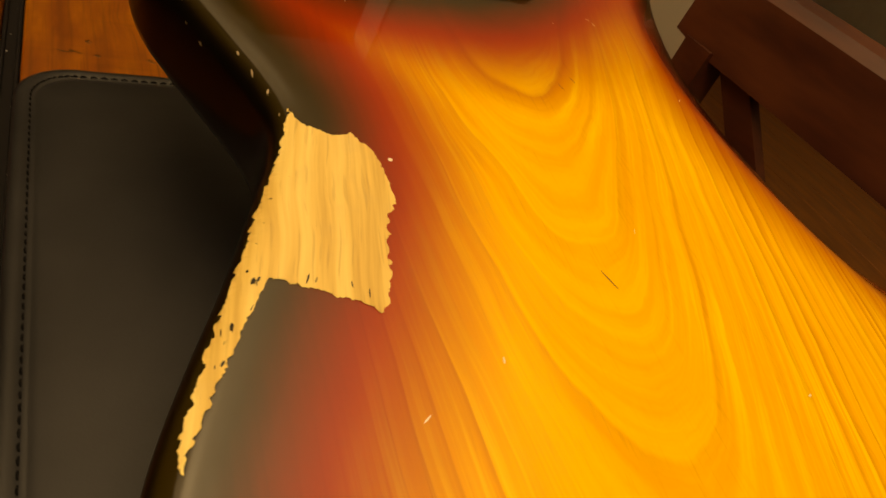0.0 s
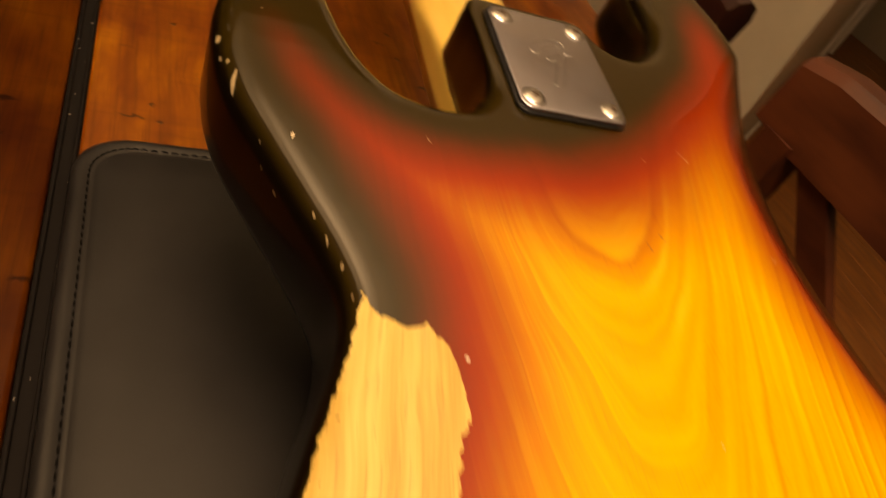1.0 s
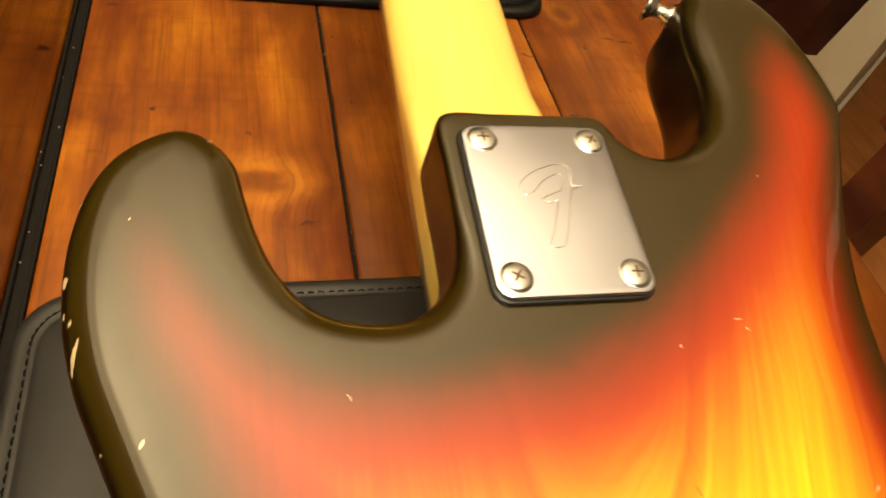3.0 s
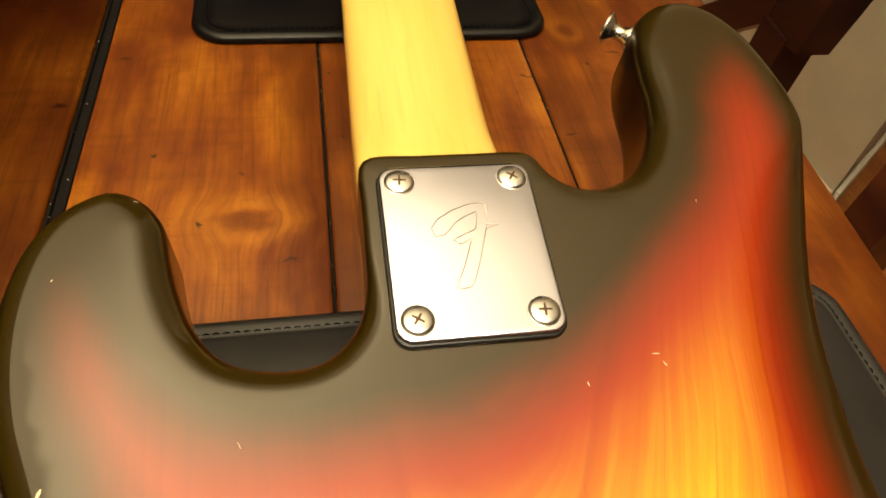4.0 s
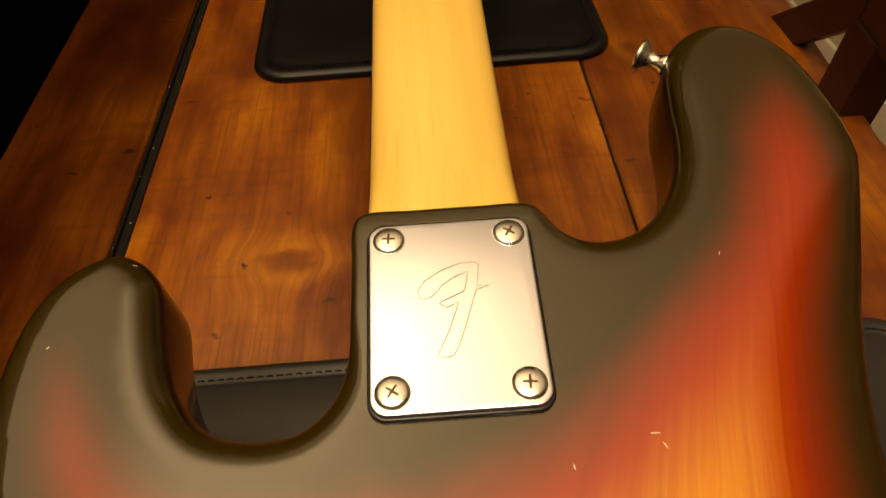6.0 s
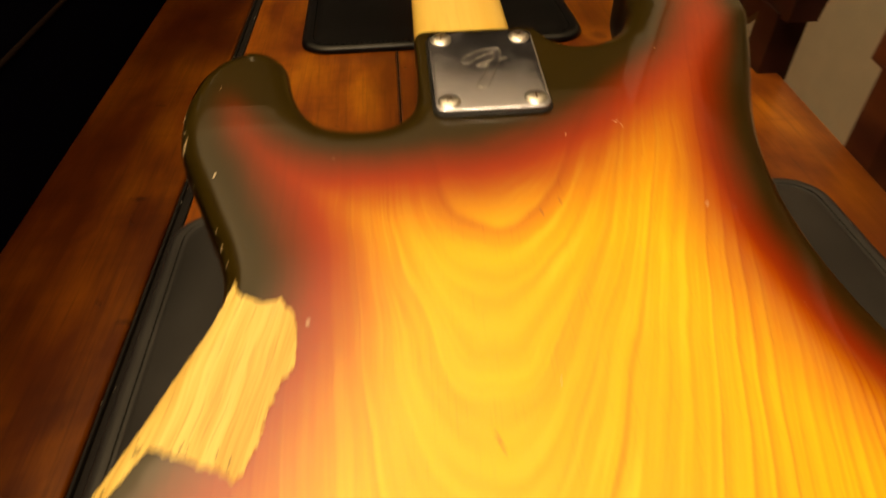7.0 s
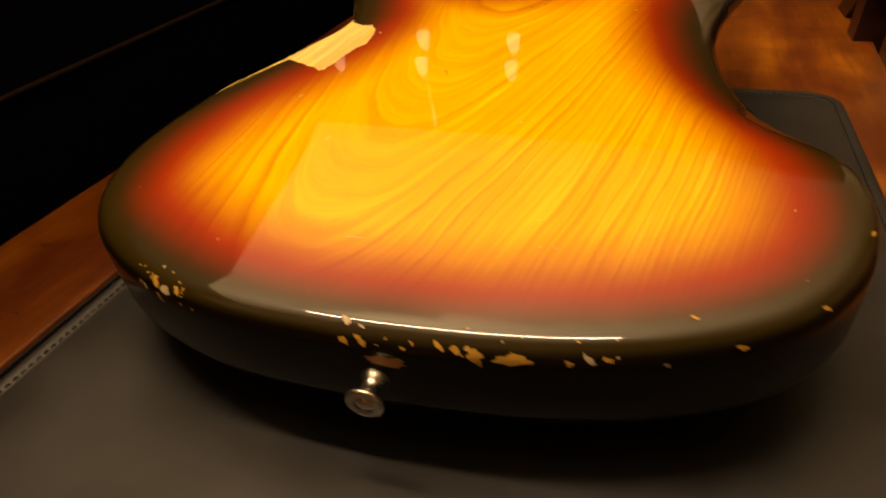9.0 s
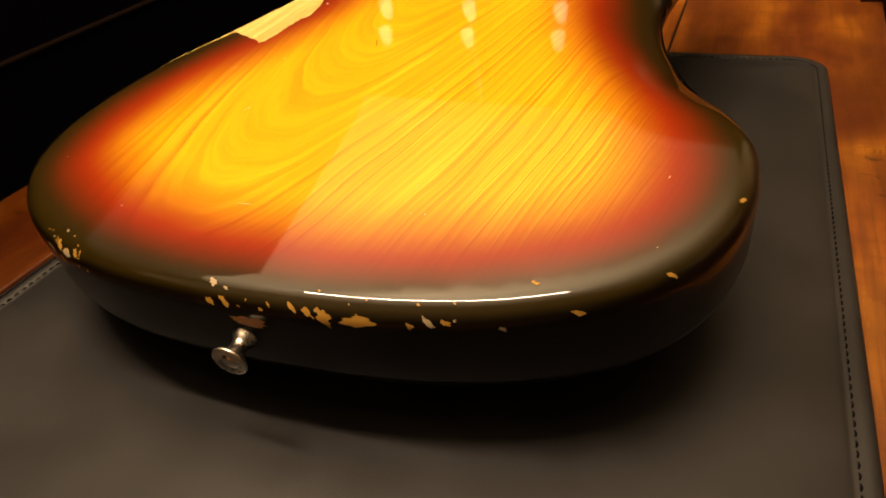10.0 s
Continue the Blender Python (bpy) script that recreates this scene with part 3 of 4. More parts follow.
EDGE, EDGE_LENGTH = closed_curve(OUTLINE + HORN + HEEL, 520)
EDGE_N = len(EDGE)
tangent = np.roll(EDGE, -1, 0) - np.roll(EDGE, 1, 0)
tangent /= np.linalg.norm(tangent, axis=1)[:, None]
OUT = np.stack([-tangent[:, 1], tangent[:, 0]], 1)
if ((EDGE - EDGE.mean(0)) * OUT).sum() < 0:
    OUT = -OUT
# crisp edge round the heel, soft roll everywhere else
crisp = ((np.abs(EDGE[:, 0]) < 0.0345) & (EDGE[:, 1] > -0.014)).astype(float)
for _ in range(14):
    crisp = (np.roll(crisp, 1) + crisp + np.roll(crisp, -1)) / 3
ROLL = 0.0095 * (1 - crisp) + 0.0026 * crisp


# the neck pocket leaves a thinner heel
HEEL_CUT = ((np.abs(EDGE[:, 0]) < 0.0345) & (EDGE[:, 1] > -0.0165)).astype(float)
DEEP = THICK - (THICK - 0.0285) * HEEL_CUT


def belly(x, y):
    """Depth of the carved waist on the player's side."""
    u = x - 0.080 - 1.9 * (y + 0.085) ** 2 * (1 + 6 * max(0.0, y + 0.085))
    k = 0.0025
    u = 0.5 * (u + math.sqrt(u * u + k * k)) - 0.0004
    s = min(1.0, max(0.0, (y + 0.255) / 0.095))
    return min(max(0.0, 0.46 * u), 0.022) * s * s * (3 - 2 * s) if u > 0 else 0.0


def edge_distance(x, y):
    d = np.hypot(EDGE[:, 0] - x, EDGE[:, 1] - y)
    i = int(d.argmin())
    return d[i], i


def back_z(x, y):
    """Height of the body's back, with its rolled edge."""
    d, i = edge_distance(x, y)
    r = ROLL[i]
    drop = r - math.sqrt(max(0.0, r * r - (r - d) ** 2)) if d < r else 0.0
    return -belly(x, y) - drop


# front line of the dark field round the neck joint, from horn to horn
FIELD_X = np.linspace(-0.16, 0.17, 100)
FIELD_Y = np.interp(FIELD_X, (-0.16, -0.125, -0.108, -0.088, -0.060, -0.025, 0.004, 0.031, 0.058, 0.086, 0.096, 0.111, 0.125, 0.17), (0.03, -0.008, -0.028, -0.045, -0.057, -0.059, -0.054, -0.041, -0.018, 0.008, 0.026, 0.058, 0.085, 0.11))
for _ in range(25):
    FIELD_Y[1:-1] = (FIELD_Y[:-2] + FIELD_Y[1:-1] * 2 + FIELD_Y[2:]) / 4


def burst_value(x, y):
    """How far into the burst a place lies; the dark border widens round the neck joint."""
    d, _ = edge_distance(x, y)
    wide = 1.00 - 0.18 * math.exp(-((x - 0.110) / 0.045) ** 2 - ((y + 0.10) / 0.075) ** 2) + 0.24 * math.exp(-((x - 0.140) / 0.040) ** 2 - ((y - 0.04) / 0.055) ** 2)
    wide -= 0.20 * math.exp(-((x + 0.10) / 0.05) ** 2 - ((y + 0.10) / 0.12) ** 2)
    rear = min(1.0, max(0.0, (x + 0.10) / 0.08))
    wide += 0.24 * rear * math.exp(-((y + 0.37) / 0.085) ** 2)
    f = np.interp(x, FIELD_X, FIELD_Y)
    slope = (np.interp(x + 0.004, FIELD_X, FIELD_Y) - np.interp(x - 0.004, FIELD_X, FIELD_Y)) / 0.008
    joint = 0.0230 + (f - y) / math.hypot(1, slope) * 0.85
    a, b = d * wide, joint
    h = max(0.0, 0.012 - abs(a - b)) / 0.012
    return max(0.0, min(a, b) - h * h * 0.003)


def surface(i, arc, lift=0.0):
    """A place on the rolled edge or side: step along the outline, arc down from the flat back."""
    i0 = int(math.floor(i)) % EDGE_N
    f = i - math.floor(i)
    j = (i0 + 1) % EDGE_N
    p, n = EDGE[i0] * (1 - f) + EDGE[j] * f, OUT[i0] * (1 - f) + OUT[j] * f
    r = ROLL[i0]
    a = arc / r
    if a < 0:
        q, z, nz, no = p - n * (r - arc), 0.0, 1.0, 0.0
    elif a < math.pi / 2:
        q, z, nz, no = p - n * r * (1 - math.sin(a)), -r * (1 - math.cos(a)), math.cos(a), math.sin(a)
    else:
        q, z, nz, no = p, -r - (arc - r * math.pi / 2), 0.0, 1.0
    z -= belly(*p) if a < math.pi / 2 else belly(*p) * max(0.0, 1 - (a - math.pi / 2))
    return Vector((q[0] + n[0] * no * lift, q[1] + n[1] * no * lift, z + nz * lift))


def build_body():
    verts, faces = [], []

    def ring(inset, drop, follow):
        base = len(verts)
        for i in range(EDGE_N):
            x, y = EDGE[i] - OUT[i] * inset[i]
            verts.append((x, y, drop[i] - belly(*EDGE[i]) * follow if follow < 1 else drop[i] - belly(x, y)))
        return base

    bases = []
    for k in range(7):
        a = math.pi / 2 * k / 6
        bases.append(ring(ROLL * (1 - math.sin(a)), -ROLL * (1 - math.cos(a)), 1))
    for z in (-0.022, -THICK + 0.010):
        bases.append(ring(ROLL * 0, z * DEEP / THICK, 0.15 if z > -0.03 else 0))
    for k in range(1, 5):
        a = math.pi / 2 * k / 4
        r = ROLL * (1 - 0.9 * HEEL_CUT)
        bases.append(ring(r * (1 - math.cos(a)), (-THICK + 0.010 - 0.010 * math.sin(a)) * DEEP / THICK, 0))
    for a, b in zip(bases, bases[1:]):
        for i in range(EDGE_N):
            j = (i + 1) % EDGE_N
            faces.append((a + i, a + j, b + j, b + i))
    faces.append(tuple(bases[-1] + i for i in range(EDGE_N)))
    inner = [Vector(verts[i][:2]) for i in range(EDGE_N)]
    step = 0.0042
    points = list(inner)
    for gx in np.arange(-0.15, 0.18, step):
        for gy in np.arange(-0.37, 0.13, step):
            d, i = edge_distance(gx, gy)
            if d > ROLL[i] + 0.0024 and ((EDGE[i] - (gx, gy)) * OUT[i]).sum() > 0:
                points.append(Vector((gx, gy)))
    from mathutils.geometry import delaunay_2d_cdt
    flat, _, tris, origin, _, _ = delaunay_2d_cdt(points, [], [list(range(EDGE_N))], 1, 1e-7)
    index = []
    for p, o in zip(flat, origin):
        if o and o[0] < EDGE_N:
            index.append(o[0])
        else:
            index.append(len(verts))
            verts.append((p.x, p.y, -belly(p.x, p.y)))
    faces += [tuple(index[i] for i in t) for t in tris]
    me = bpy.data.meshes.new("body")
    me.from_pydata(verts, [], faces)
    me.validate()
    bm = bmesh.new()
    bm.from_mesh(me)
    bmesh.ops.recalc_face_normals(bm, faces=bm.faces)
    for f in bm.faces:
        f.smooth = True
    bm.to_mesh(me)
    bm.free()
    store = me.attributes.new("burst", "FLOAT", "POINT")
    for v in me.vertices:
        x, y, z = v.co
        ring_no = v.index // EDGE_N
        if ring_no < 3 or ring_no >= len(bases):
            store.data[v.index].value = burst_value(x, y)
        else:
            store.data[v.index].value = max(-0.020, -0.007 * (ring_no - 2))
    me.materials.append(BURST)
    ob = new("body", me)
    ob.parent = BASS
    tagged(ob, "glossy sunburst body, black edge to amber centre")


build_body()


def ragged(points, step, amount, seed):
    """A closed outline broken into short steps and torn by noise."""
    out = []
    P = [Vector((*p, 0)) for p in points]
    for a, b in zip(P, P[1:] + P[:1]):
        n = max(1, int((b - a).length / step))
        for i in range(n):
            p = a.lerp(b, i / n)
            q = Vector((p.x * 420, p.y * 420, seed))
            fine = q * 3.7
            out.append((p.x + amount * (noise.noise(q) + 0.45 * noise.noise(fine)), p.y + amount * (noise.noise(q + Vector((7, 3, 5))) + 0.45 * noise.noise(fine + Vector((2, 9, 4))))))
    return out


def draped(name, points, material, lift, label="", step=0.003):
    """A thin worn area that follows the back of the body."""
    from mathutils.geometry import delaunay_2d_cdt
    pts = [Vector(p) for p in points]
    n = len(pts)
    xs, ys = [p.x for p in pts], [p.y for p in pts]
    for gx in np.arange(min(xs), max(xs), step):
        for gy in np.arange(min(ys), max(ys), step):
            pts.append(Vector((gx, gy)))
    flat, _, tris, _, _, _ = delaunay_2d_cdt(pts, [], [list(range(n))], 1, 1e-7)
    used = sorted({i for t in tris for i in t})
    at = {i: k for k, i in enumerate(used)}
    bm = bmesh.new()
    vs = [bm.verts.new((flat[i].x, flat[i].y, back_z(flat[i].x, flat[i].y) + lift)) for i in used]
    for t in tris:
        bm.faces.new([vs[at[i]] for i in t])
    return part(name, bm, material, BASS, label)


WORN = ((-0.1005, -0.1165), (-0.0990, -0.1235), (-0.0958, -0.1250), (-0.0895, -0.1285), (-0.0840, -0.1270), (-0.0790, -0.1340), (-0.0775, -0.1420), (-0.0772, -0.1540), (-0.0815, -0.1590),
        (-0.0855, -0.1735), (-0.0890, -0.1865), (-0.0915, -0.1895), (-0.0955, -0.1870), (-0.1040, -0.1830), (-0.1125, -0.1800), (-0.1150, -0.1775), (-0.1172, -0.1785), (-0.1200, -0.1830),
        (-0.1225, -0.1880), (-0.1272, -0.1955), (-0.1298, -0.2005), (-0.1320, -0.2045), (-0.1355, -0.2120), (-0.1380, -0.2160), (-0.1396, -0.2210), (-0.1405, -0.2180), (-0.1378, -0.2085), (-0.1330, -0.1960),
        (-0.1230, -0.1730), (-0.1130, -0.1490), (-0.1055, -0.1320))
draped("bare_patch", ragged(WORN, 0.0006, 0.0012, 1.0), BARE, 0.00022, "pale bare wood where the lacquer has worn away")

LEFTOVER = mat("lacquer_remnant", 0.35, color=(0.020, 0.012, 0.0025))
flecks = random.Random(8)
for k in range(14):
    u = flecks.random()
    if k < 10:
        x, y = np.interp(u, (0, 0.4, 0.75, 1), (-0.1195, -0.1278, -0.1342, -0.1375)), np.interp(u, (0, 0.4, 0.75, 1), (-0.1755, -0.1920, -0.2050, -0.2125))
        x, y = x + flecks.uniform(-0.0022, 0.0022), y + flecks.uniform(-0.002, 0.002)
    else:
        x, y = np.interp(u, (0, 1), (-0.0800, -0.1120)) + flecks.uniform(-0.001, 0.001), np.interp(u, (0, 0.3, 1), (-0.1560, -0.1850, -0.1790)) + flecks.uniform(-0.001, 0.002)
    w, h, turn = flecks.uniform(0.0005, 0.0014), flecks.uniform(0.0001, 0.0004), flecks.uniform(0.9, 1.6)
    rim = []
    for j in range(9):
        a = 2 * math.pi * j / 9
        p, q = w * math.cos(a) * flecks.uniform(0.6, 1.3), h * math.sin(a) * flecks.uniform(0.6, 1.3)
        rim.append((x + p * math.cos(turn) - q * math.sin(turn), y + p * math.sin(turn) + q * math.cos(turn)))
    draped("lacquer_fleck", rim, LEFTOVER, 0.00034, step=0.5)


SCRATCH = mat("pale_scratch", 0.6, color=(0.75, 0.62, 0.42))
CRACK = mat("dark_crack", 0.7, color=(0.16, 0.055, 0.01))


def scratch(x, y, length, width, turn, material):
    """A fine mark in the lacquer."""
    c, s = math.cos(radians(turn)), math.sin(radians(turn))
    line = []
    for k in range(9):
        u = -1 + k / 4
        line.append((u * length / 2, width / 2 * (1 - u * u) + 0.00004))
    line += [(u, -v) for u, v in reversed(line[1:-1])]
    draped("scratch", [(x + u * c - v * s, y + u * s + v * c) for u, v in line], material, 0.00012, step=0.5)


for x, y, length, width, turn in ((-0.0178, -0.1840, 0.0085, 0.0004, -68), (0.010, -0.0930, 0.0050, 0.0003, -75), (0.0180, -0.0880, 0.0040, 0.0003, -70)):
    scratch(x, y, length, width, turn, CRACK)
for x, y, length, width, turn in ((-0.0745, -0.1372, 0.0016, 0.0013, 10), (-0.0130, -0.3230, 0.0080, 0.0002, 4), (-0.0560, -0.2560, 0.0050, 0.0004, 60),
                                  (0.0530, -0.0440, 0.0022, 0.0002, -60), (0.0280, -0.0480, 0.0016, 0.0002, -80),
                                  (-0.0890, -0.2180, 0.0030, 0.0004, 35), (-0.0640, -0.2060, 0.0022, 0.0005, 75), (0.0330, -0.2290, 0.0016, 0.0006, 20),
                                  (-0.1155, -0.0620, 0.0026, 0.0008, 70), (-0.1020, 0.0270, 0.0014, 0.0006, 10),
                                  (-0.1215, -0.0020, 0.0009, 0.0003, 60)):
    scratch(x, y, length, width, turn, SCRATCH)


wear = random.Random(31)
for _ in range(26):
    x, y = wear.uniform(-0.13, 0.15), wear.uniform(-0.35, 0.02)
    d, i = edge_distance(x, y)
    if d > 0.012 and ((EDGE[i] - (x, y)) * OUT[i]).sum() > 0 and not (-0.145 < x < -0.07 and -0.23 < y < -0.11) and not (abs(x) < 0.03 and y > -0.04):
        scratch(x, y, wear.uniform(0.0005, 0.0030), wear.uniform(0.00008, 0.00022), wear.uniform(0, 180), SCRATCH)


WORN_DARK = mat("chipped_brown", 0.6, color=(0.42, 0.19, 0.045))


def edge_index(x, y):
    return edge_distance(x, y)[1]


def chip(i, arc, w, h, material=None, seed=0):
    """A flake of missing lacquer on the rolled edge or side."""
    rnd = random.Random(seed)
    bm = bmesh.new()
    unit = EDGE_LENGTH / EDGE_N
    rings = []
    n = 22
    shape = [0.45 + 1.0 * rnd.random() for _ in range(n)]
    shape = [(shape[k - 1] + 4 * shape[k] + shape[(k + 1) % n]) / 6 for k in range(n)]
    lean = radians(rnd.uniform(15, 50)) if w < 0.009 else 0.0
    long, short = w * 0.62, h * 0.46
    for f in (1.0, 0.5):
        ring = []
        for k in range(n):
            u, v = f * shape[k] * long * math.cos(2 * math.pi * k / n), f * shape[k] * short * math.sin(2 * math.pi * k / n)
            ring.append(bm.verts.new(surface(i + (u * math.cos(lean) - v * math.sin(lean)) / unit, arc + u * math.sin(lean) + v * math.cos(lean), 0.00022)))
        rings.append(ring)
    mid = bm.verts.new(surface(i, arc, 0.00022))
    for k in range(n):
        j = (k + 1) % n
        bm.faces.new((rings[0][k], rings[0][j], rings[1][j], rings[1][k]))
        bm.faces.new((rings[1][k], rings[1][j], mid))
    part("chip", bm, material or BARE, BASS)


# flakes: place near the edge, arc down the roll, width along the edge, height (mm)
FLAKES = ((0.0586, -0.3700, 9.5, 11, 4.6), (0.0476, -0.3710, 9.0, 8, 5.5), (0.0405, -0.3715, 8.0, 5, 2.6), (0.0012, -0.3710, 3.0, 4, 3.0), (0.0000, -0.3710, 9.0, 5, 2.4), (0.0082, -0.3710, 8.0, 5, 2.6),
          (0.0360, -0.3700, 7.0, 4, 2.2), (0.0830, -0.3630, 8.5, 6, 2.6), (0.0900, -0.3610, 8.5, 4, 2.4), (0.0780, -0.3640, 9.5, 3, 2.0), (0.1290, -0.3460, 9.0, 4, 2.2), (0.1080, -0.3560, 11.0, 3, 1.6),
          (0.1560, -0.3250, 7.0, 4, 2.0), (0.1178, -0.3520, -2.0, 3, 2.0), (0.1690, -0.2840, 5.0, 4, 2.0), (-0.0790, -0.3630, 8.0, 5, 4.0), (-0.0850, -0.3610, 7.0, 6, 3.0), (-0.0730, -0.3650, 6.5, 4, 2.6),
          (-0.0800, -0.3630, 12.0, 5, 2.4), (-0.0900, -0.3590, 10.0, 3, 2.0), (-0.1405, -0.0180, 7.5, 4.0, 3.6), (-0.1345, -0.0400, 6.5, 8.0, 2.2), (-0.1368, -0.0310, 6.0, 2.0, 1.6), (-0.1378, -0.0285, 8.0, 1.9, 1.6),
          (-0.1250, -0.0620, 8.0, 2.0, 1.4), (-0.1290, -0.0700, 12.0, 2.4, 1.8), (-0.1240, -0.0780, 13.0, 4.0, 3.4), (-0.1120, -0.0900, 6.0, 3.6, 1.8), (-0.1090, -0.0980, 6.5, 5.0, 1.8), (-0.1060, -0.1070, 6.0, 3.6, 1.8),
          (-0.1045, -0.1190, 6.0, 2.0, 1.4), (-0.1450, -0.2300, 14.0, 3.0, 1.6), (-0.1510, -0.2700, 12.0, 4.0, 1.8), (-0.1430, 0.0060, 8.0, 3.0, 1.8))
scatter = random.Random(12)
FLAKES = FLAKES[:20] + tuple((cx + scatter.uniform(-wide, wide), cy, scatter.uniform(1.0, 11.0), scatter.uniform(0.7, 2.2), scatter.uniform(0.5, 1.3)) for cx, cy, wide, many in ((-0.082, -0.362, 0.014, 16), (-0.062, -0.367, 0.010, 6), (0.045, -0.3700, 0.022, 7), (0.085, -0.3625, 0.020, 4), (-0.140, -0.305, 0.003, 3), (0.012, -0.3710, 0.012, 4)) for _ in range(many)) + FLAKES[20:]
BUTT = len(FLAKES) - 14
for number, (x, y, arc, w, h) in enumerate(FLAKES):
    size = 0.85 if number < BUTT or w > 6 else 0.42 if -0.125 < y < -0.055 else 0.7
    chip(edge_index(x, y), arc * 1.17 / 1000, w * size / 1000, h * size / 1000, (AMBER, AMBER, AMBER, CHIPPED)[number % 4] if number < BUTT else CHIPPED, number)


def build_plate():
    holder = part("neck_plate", plate_mesh(0.0512, 0.0641, 0.0052, 0.0016, 0.0019), CHROME, BASS, "satin chrome neck plate with an engraved mark")
    part("gasket", plate_mesh(0.0528, 0.0657, 0.0058, 0.0001, 0.0015), BLACK, holder, "thin black plastic gasket")
    for x in (-0.01905, 0.01905):
        for y in (-0.0254, 0.0254):
            build_screw(holder, x, y, random.Random(int(x * 1e5 + y * 1e6)).uniform(0, 90))
    bm = bmesh.new()
    z = 0.00352
    mark = ((-10.0, 3.5), (-10.7, 6.7), (-8.4, 9.9), (-2.9, 13.4), (2.2, 15.3), (6.7, 15.7), (8.4, 14.6), (7.8, 9.9), (7.2, 7.1), (10.8, 6.9), (7.0, 5.6), (5.8, 2.4), (2.8, -6.5), (0.1, -13.3), (-1.4, -15.4), (-3.4, -15.8), (-5.9, -15.4), (-5.2, -13.8), (-1.9, -7.1), (0.8, -0.0), (1.6, 2.0), (-2.3, 0.1), (-4.4, 1.7), (-3.0, 2.6), (3.3, 5.4), (4.6, 10.1), (4.8, 12.3), (0.9, 10.7), (-3.2, 8.1), (-4.4, 6.3), (-7.0, 3.9))
    add_tube(bm, [(x / 1000, y / 1000, z) for x, y in mark], 0.00018, 8, True)
    part("engraving", bm, BRIGHT_CUT, holder, "fine engraved outline mark")


def plate_mesh(w, h, r, z0, z1):
    bm = bmesh.new()
    b = 0.0007
    rings = []
    for inset, z in ((0.0, z0), (0.0, z0 + (z1 - b)), (0.0002, z0 + z1 - b * 0.35), (0.0006, z0 + z1 - 0.0001), (0.0012, z0 + z1)):
        rings.append([(x, y, z) for x, y in rounded_rect(w - 2 * inset, h - 2 * inset, r - inset, 8)])
    loft(bm, rings)
    return bm


def build_screw(holder, x, y, turn):
    """Oval head in a countersunk ring; a flat dark plus carries the cross recess's shade."""
    bm = bmesh.new()
    m = pose(x, y, 0.0034, 0, 0, turn)
    n, R = 40, 0.0046
    rows = []
    for r in (0.0052, 0.0049, 0.0046, 0.0040, 0.0033, 0.0026, 0.0020, 0.0014, 0.0008, 0.0003):
        row = []
        for i in range(n):
            a = 2 * math.pi * i / n
            px, py = r * math.cos(a), r * math.sin(a)
            z = 0.0002 if r > 0.0048 else 0.0015 * math.sqrt(max(0.0, 1 - (r / 0.0052) ** 2)) + 0.0001
            row.append(bm.verts.new(m @ Vector((px, py, z))))
        rows.append(row)
    for a, b in zip(rows, rows[1:]):
        for i in range(n):
            bm.faces.new((a[i], a[(i + 1) % n], b[(i + 1) % n], b[i]))
    bm.faces.new(rows[-1])
    inner, outer, tip = 0.00040, 0.0021, 0.00030
    plus = []
    for q in range(4):
        c, d = math.cos(math.pi / 2 * q), math.sin(math.pi / 2 * q)
        plus += [(c * u - d * v, d * u + c * v) for u, v in ((outer, -tip), (outer, tip), (inner, inner))]
    top = [bm.verts.new(m @ Vector((u, v, 0.00018 + 0.0015 * math.sqrt(1 - (u * u + v * v) / 0.0052 ** 2)))) for u, v in plus]
    hub = bm.verts.new(m @ Vector((0, 0, 0.0017)))
    for i in range(12):
        bm.faces.new((hub, top[i], top[(i + 1) % 12])).material_index = 1
    part("screw", bm, (SCREW, RECESS_SHADE), holder, "cross-head nickel screw")


build_plate()


def build_neck():
    bm = bmesh.new()
    rings = []
    front = -0.0505
    ys = [-0.028, 0.0408, 0.046, 0.052, 0.060, 0.070, 0.085, 0.11, 0.16, 0.24, 0.34, 0.46, 0.60, 0.640]
    for y in ys:
        w = 0.0618 - 0.031 * max(0.0, y - 0.04)
        u = min(1.0, max(0.0, (y - 0.041) / 0.055))
        u = u * u * (3 - 2 * u)
        power = 7.0 * (1 - u) + 2.25 * u
        back = -0.0285 - 0.0035 * u - 0.0020 * min(1.0, y / 0.64)
        depth = back - (front + 0.007)
        ring = []
        n = 36
        for i in range(n + 1):
            a = math.pi * i / n
            c, s = math.cos(a), math.sin(a)
            ring.append((w / 2 * math.copysign(abs(c) ** (2 / power), c), y, front + 0.007 + depth * abs(s) ** (2 / power)))
        ring += [(-w / 2, y, front + 0.0002), (w / 2, y, front + 0.0002)]
        rings.append(ring)
    loft(bm, rings)
    part("neck", bm, MAPLE, BASS, "golden maple neck with a rounded back")
    bm = box((-0.040, 0.641, -0.0505), (0.034, 0.84, -0.037), 0.003)
    part("headstock", bm, MAPLE, BASS, "plain maple headstock")


build_neck()


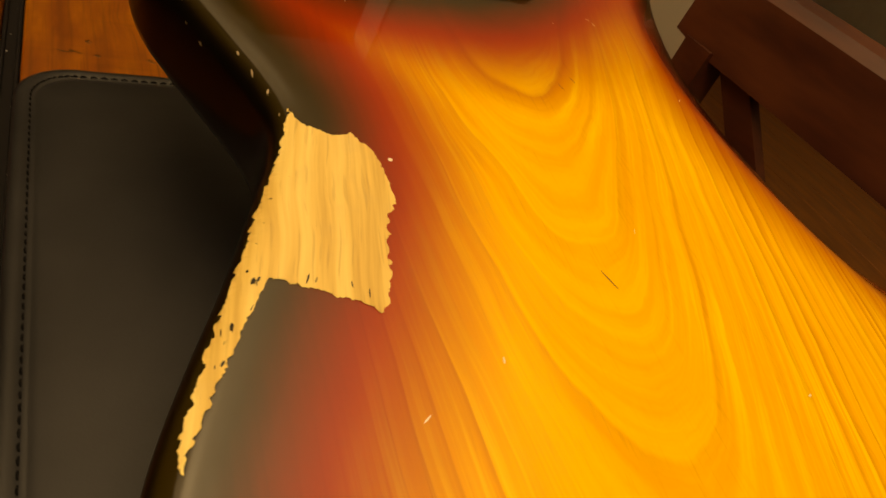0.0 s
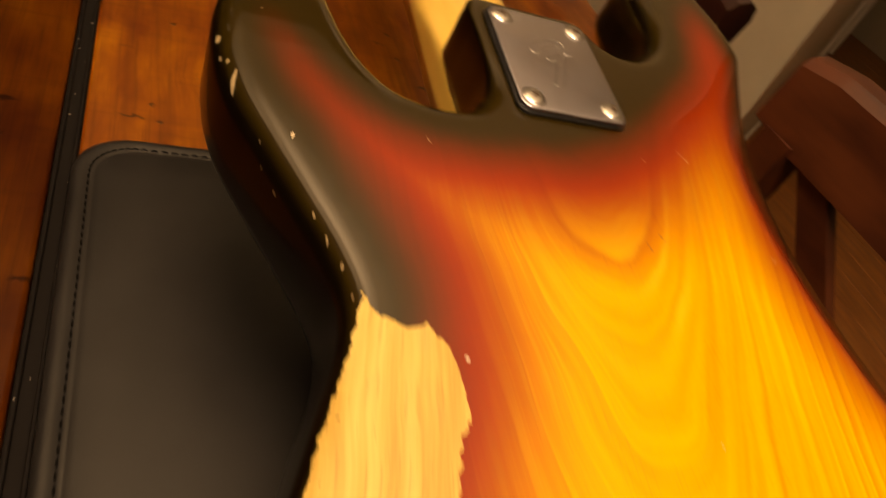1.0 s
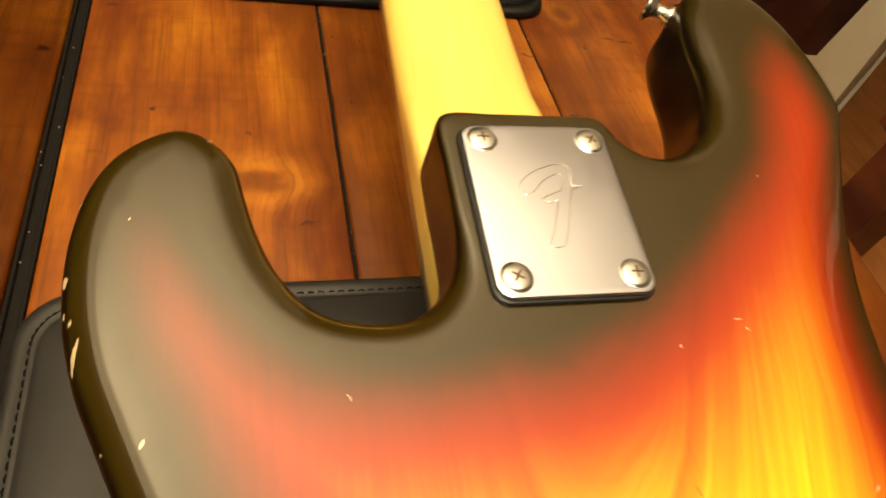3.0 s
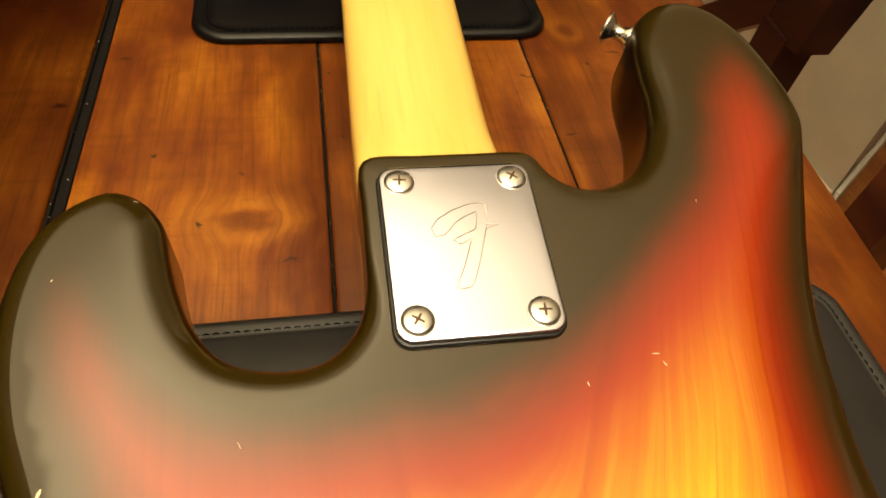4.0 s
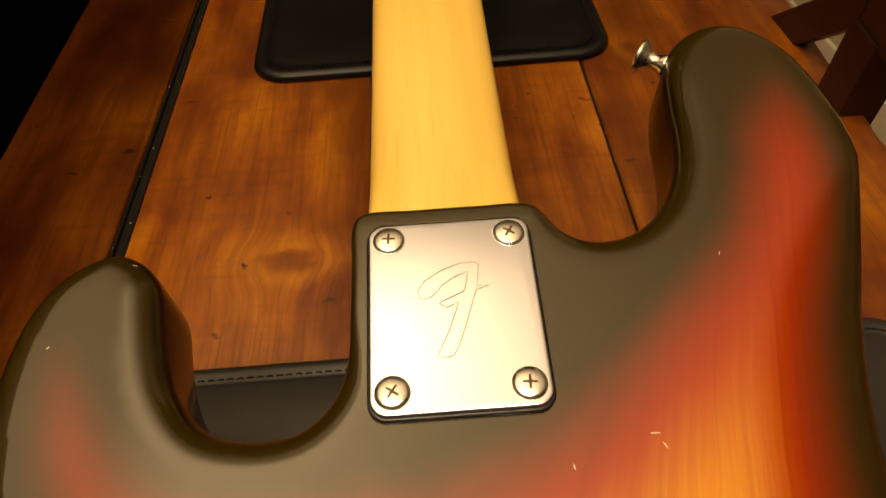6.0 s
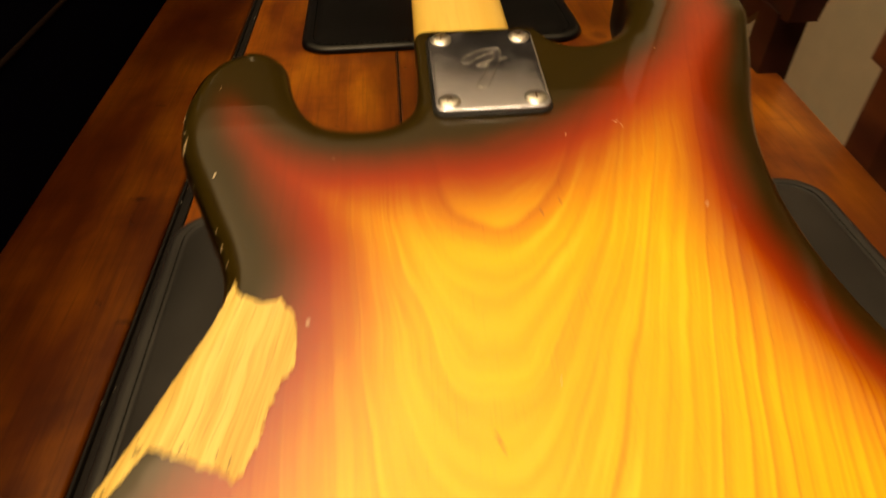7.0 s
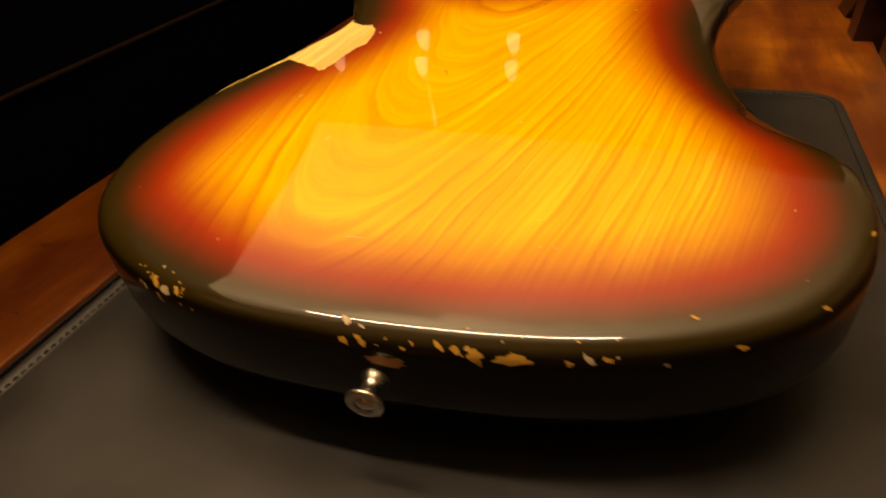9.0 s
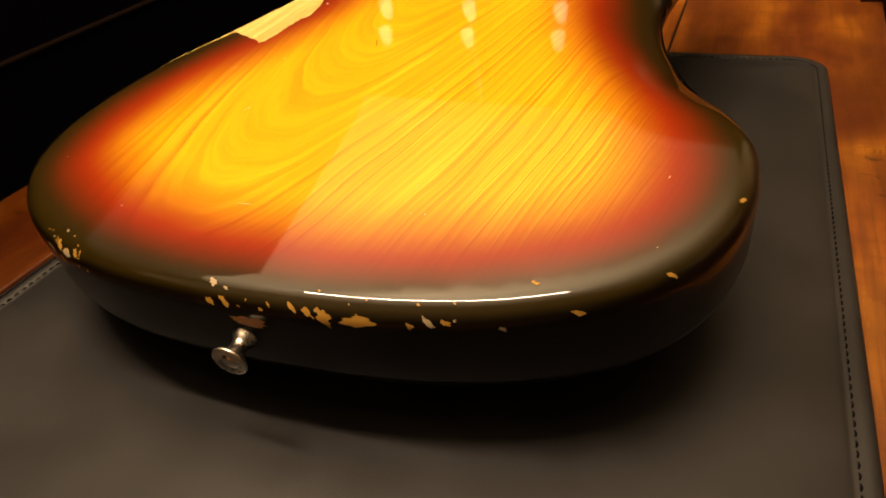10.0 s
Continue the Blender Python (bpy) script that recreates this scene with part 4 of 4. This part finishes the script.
def build_button(i, arc, turn):
    """A flared strap button on a felt washer."""
    p = surface(i, arc)
    n = Vector((OUT[int(i) % EDGE_N][0], OUT[int(i) % EDGE_N][1], 0)).normalized()
    n = (Matrix.Rotation(radians(turn), 3, "Z") @ n)
    m = Matrix.Translation(p - n * 0.0006) @ n.to_track_quat("Z", "Y").to_matrix().to_4x4()
    bm = bmesh.new()
    add_lathe(bm, [(0.0052, 0.0), (0.0054, 0.0012), (0.0036, 0.0034), (0.0032, 0.0060), (0.0038, 0.0086), (0.0066, 0.0108), (0.0072, 0.0118), (0.0070, 0.0126), (0.0052, 0.0130), (0.0036, 0.0122), (0.0034, 0.0128), (0.0012, 0.0132)], m, 32)
    part("strap_button", bm, NICKEL, BASS, "flared nickel strap button")


build_button(edge_index(0.0110, -0.3710), 0.0275, 0)
build_button(edge_index(0.0965, 0.1172), 0.0212, 0)
chip(edge_index(0.0165, -0.3710), 0.0172, 0.0135, 0.0052, WORN_DARK, 91)
bm = bmesh.new()
add_box(bm, (-0.043, -0.306, -THICK - 0.0255), (0.043, -0.238, -THICK + 0.0005), 0.006, 3)
part("bridge_cover", bm, CHROME, BASS, "chrome bridge cover that the body rests on")


# ---- furniture round the table ----
def build_chair(wood):
    """A heavy dark cross-back dining chair pushed in; its back stands beside the table."""
    t = thing("dining_chair", pose(0.0, 0.0, 0.0), "dark mahogany dining chair pushed in beside the table", "chair", "chairs at the table")
    w = 0.45
    for s in (-1, 1):
        bm = bmesh.new()
        y = s * (w / 2 - 0.0300)
        loft(bm, [[(x - 0.012, y - 0.0155, z), (x + 0.014, y - 0.0155, z), (x + 0.014, y + 0.0155, z), (x - 0.012, y + 0.0155, z)] for x, z in ((0.055, 0.0), (0.030, 0.25), (0.018, 0.45), (0.022, 0.62), (0.034, 0.80))])
        part("back_post", bm, wood, t, smooth=False)
        bm = box((-0.42 - 0.02, y - 0.02, 0.0), (-0.42 + 0.02, y + 0.02, 0.425), 0.004)
        part("front_leg", bm, wood, t)
    bm = bmesh.new()
    rings = []
    for k in range(13):
        y = -w / 2 + w * k / 12
        bow = 0.010 * (1 - (2 * y / w) ** 2)
        cut = 0.006 if k in (0, 12) else 0.0
        rings.append([(x + bow, y, z) for x, z in ((0.022, 0.793 + cut), (0.046, 0.793 + cut), (0.056, 0.850 - cut), (0.054, 0.860 - cut), (0.046, 0.864 - cut), (0.034, 0.860 - cut), (0.028, 0.852 - cut))])
    loft(bm, rings)
    part("top_rail", bm, wood, t, "wide glossy top rail with rounded upper edge", smooth=False)
    bm = box((0.014, -w / 2 + 0.047, 0.450), (0.030, w / 2 - 0.047, 0.486), 0.004)
    part("back_rail", bm, wood, t)
    for s in (-1, 1):
        bm = bmesh.new()
        y0, y1, c = s * (w / 2 - 0.046), -s * (w / 2 - 0.046), 0.005 * s
        loft(bm, [[(x - 0.005 + c, y, z - 0.017), (x + 0.005 + c, y, z - 0.017), (x + 0.005 + c, y, z + 0.017), (x - 0.005 + c, y, z + 0.017)] for x, y, z in ((0.036, y0, 0.812), (0.029, 0.0, 0.658), (0.022, y1, 0.504))])
        part("cross_slat", bm, wood, t, smooth=False)
    bm = box((-0.44, -w / 2, 0.426), (0.0, w / 2, 0.462), 0.01, 3)
    part("seat", bm, wood, t)
    for s in (-1, 1):
        bm = box((-0.40, s * (w / 2 - 0.02) - 0.01, 0.36), (-0.004, s * (w / 2 - 0.02) + 0.01, 0.4255), 0.002)
        part("seat_rail", bm, wood, t)
    return t


chair = build_chair(MAHOGANY)
chair.matrix_world = pose(0.268, -0.090, 0.0)
chair = build_chair(MAHOGANY_DARK)
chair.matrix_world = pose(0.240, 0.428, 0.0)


def build_sofa():
    t = thing("sofa", pose(0, 0, 0), "dark navy upholstered sofa with its back against the table", "sofa")
    bm = box((-0.445, -1.00, 0.10), (-0.289, 1.10, 1.00), 0.030, 4)
    part("backrest", bm, NAVY, t)
    bm = box((-1.15, -1.00, 0.10), (-0.446, 1.10, 0.42), 0.04, 4)
    part("seat_base", bm, NAVY, t)
    bm = bmesh.new()
    add_tube(bm, [(-0.2895, -0.96, 0.8265), (-0.2895, 1.06, 0.8265)], 0.0024, 8)
    part("trim_strip", bm, TRIM, t, "thin brown trim along a seam")
    for x in (-1.08, -0.38):
        for y in (-0.92, 1.02):
            part("foot", box((x - 0.025, y - 0.025, 0), (x + 0.025, y + 0.025, 0.0995), 0.004), MAHOGANY, t)


build_sofa()

# ---- crumbs ----
rnd = random.Random(5)
bm = bmesh.new()
for k in range(54):
    if k < 24:
        x, y, z = -0.1850 + rnd.uniform(-0.004, 0.004), rnd.uniform(-0.3, 0.42), TOP - 0.0006
    else:
        x, y, z = rnd.choice((-0.0408, 0.1092)), rnd.uniform(0.0, 0.4), TOP - 0.0006
    s = rnd.uniform(0.00015, 0.0005)
    made = bmesh.ops.create_icosphere(bm, subdivisions=1, radius=s)["verts"]
    for v in made:
        v.co = Vector((v.co.x * rnd.uniform(0.7, 1.4) + x, v.co.y + y, v.co.z * 0.6 + z + s * 0.5))
ob = new("crumbs", mesh_of("crumbs", bm, CRUMB))
tagged(ob, "tiny pale crumbs scattered on the table and in its joints", "crumbs", kind="stuff")

# ---- floor planks ----
count = int((EAST - FAR_W) / 0.13) + 1
plank_mesh = mesh_of("floor_plank", box((-0.0644, (SOUTH - 5.0) / 2, -0.02), (0.0644, (5.0 - SOUTH) / 2, 0.0), 0.0012, 1), OAK, smooth=False)
for k in range(count):
    ob = new("floor_plank", plank_mesh)
    ob.parent = FLOOR
    ob.matrix_world = pose(FAR_W + 0.065 + k * 0.13, (SOUTH + 5.0) / 2, 0)
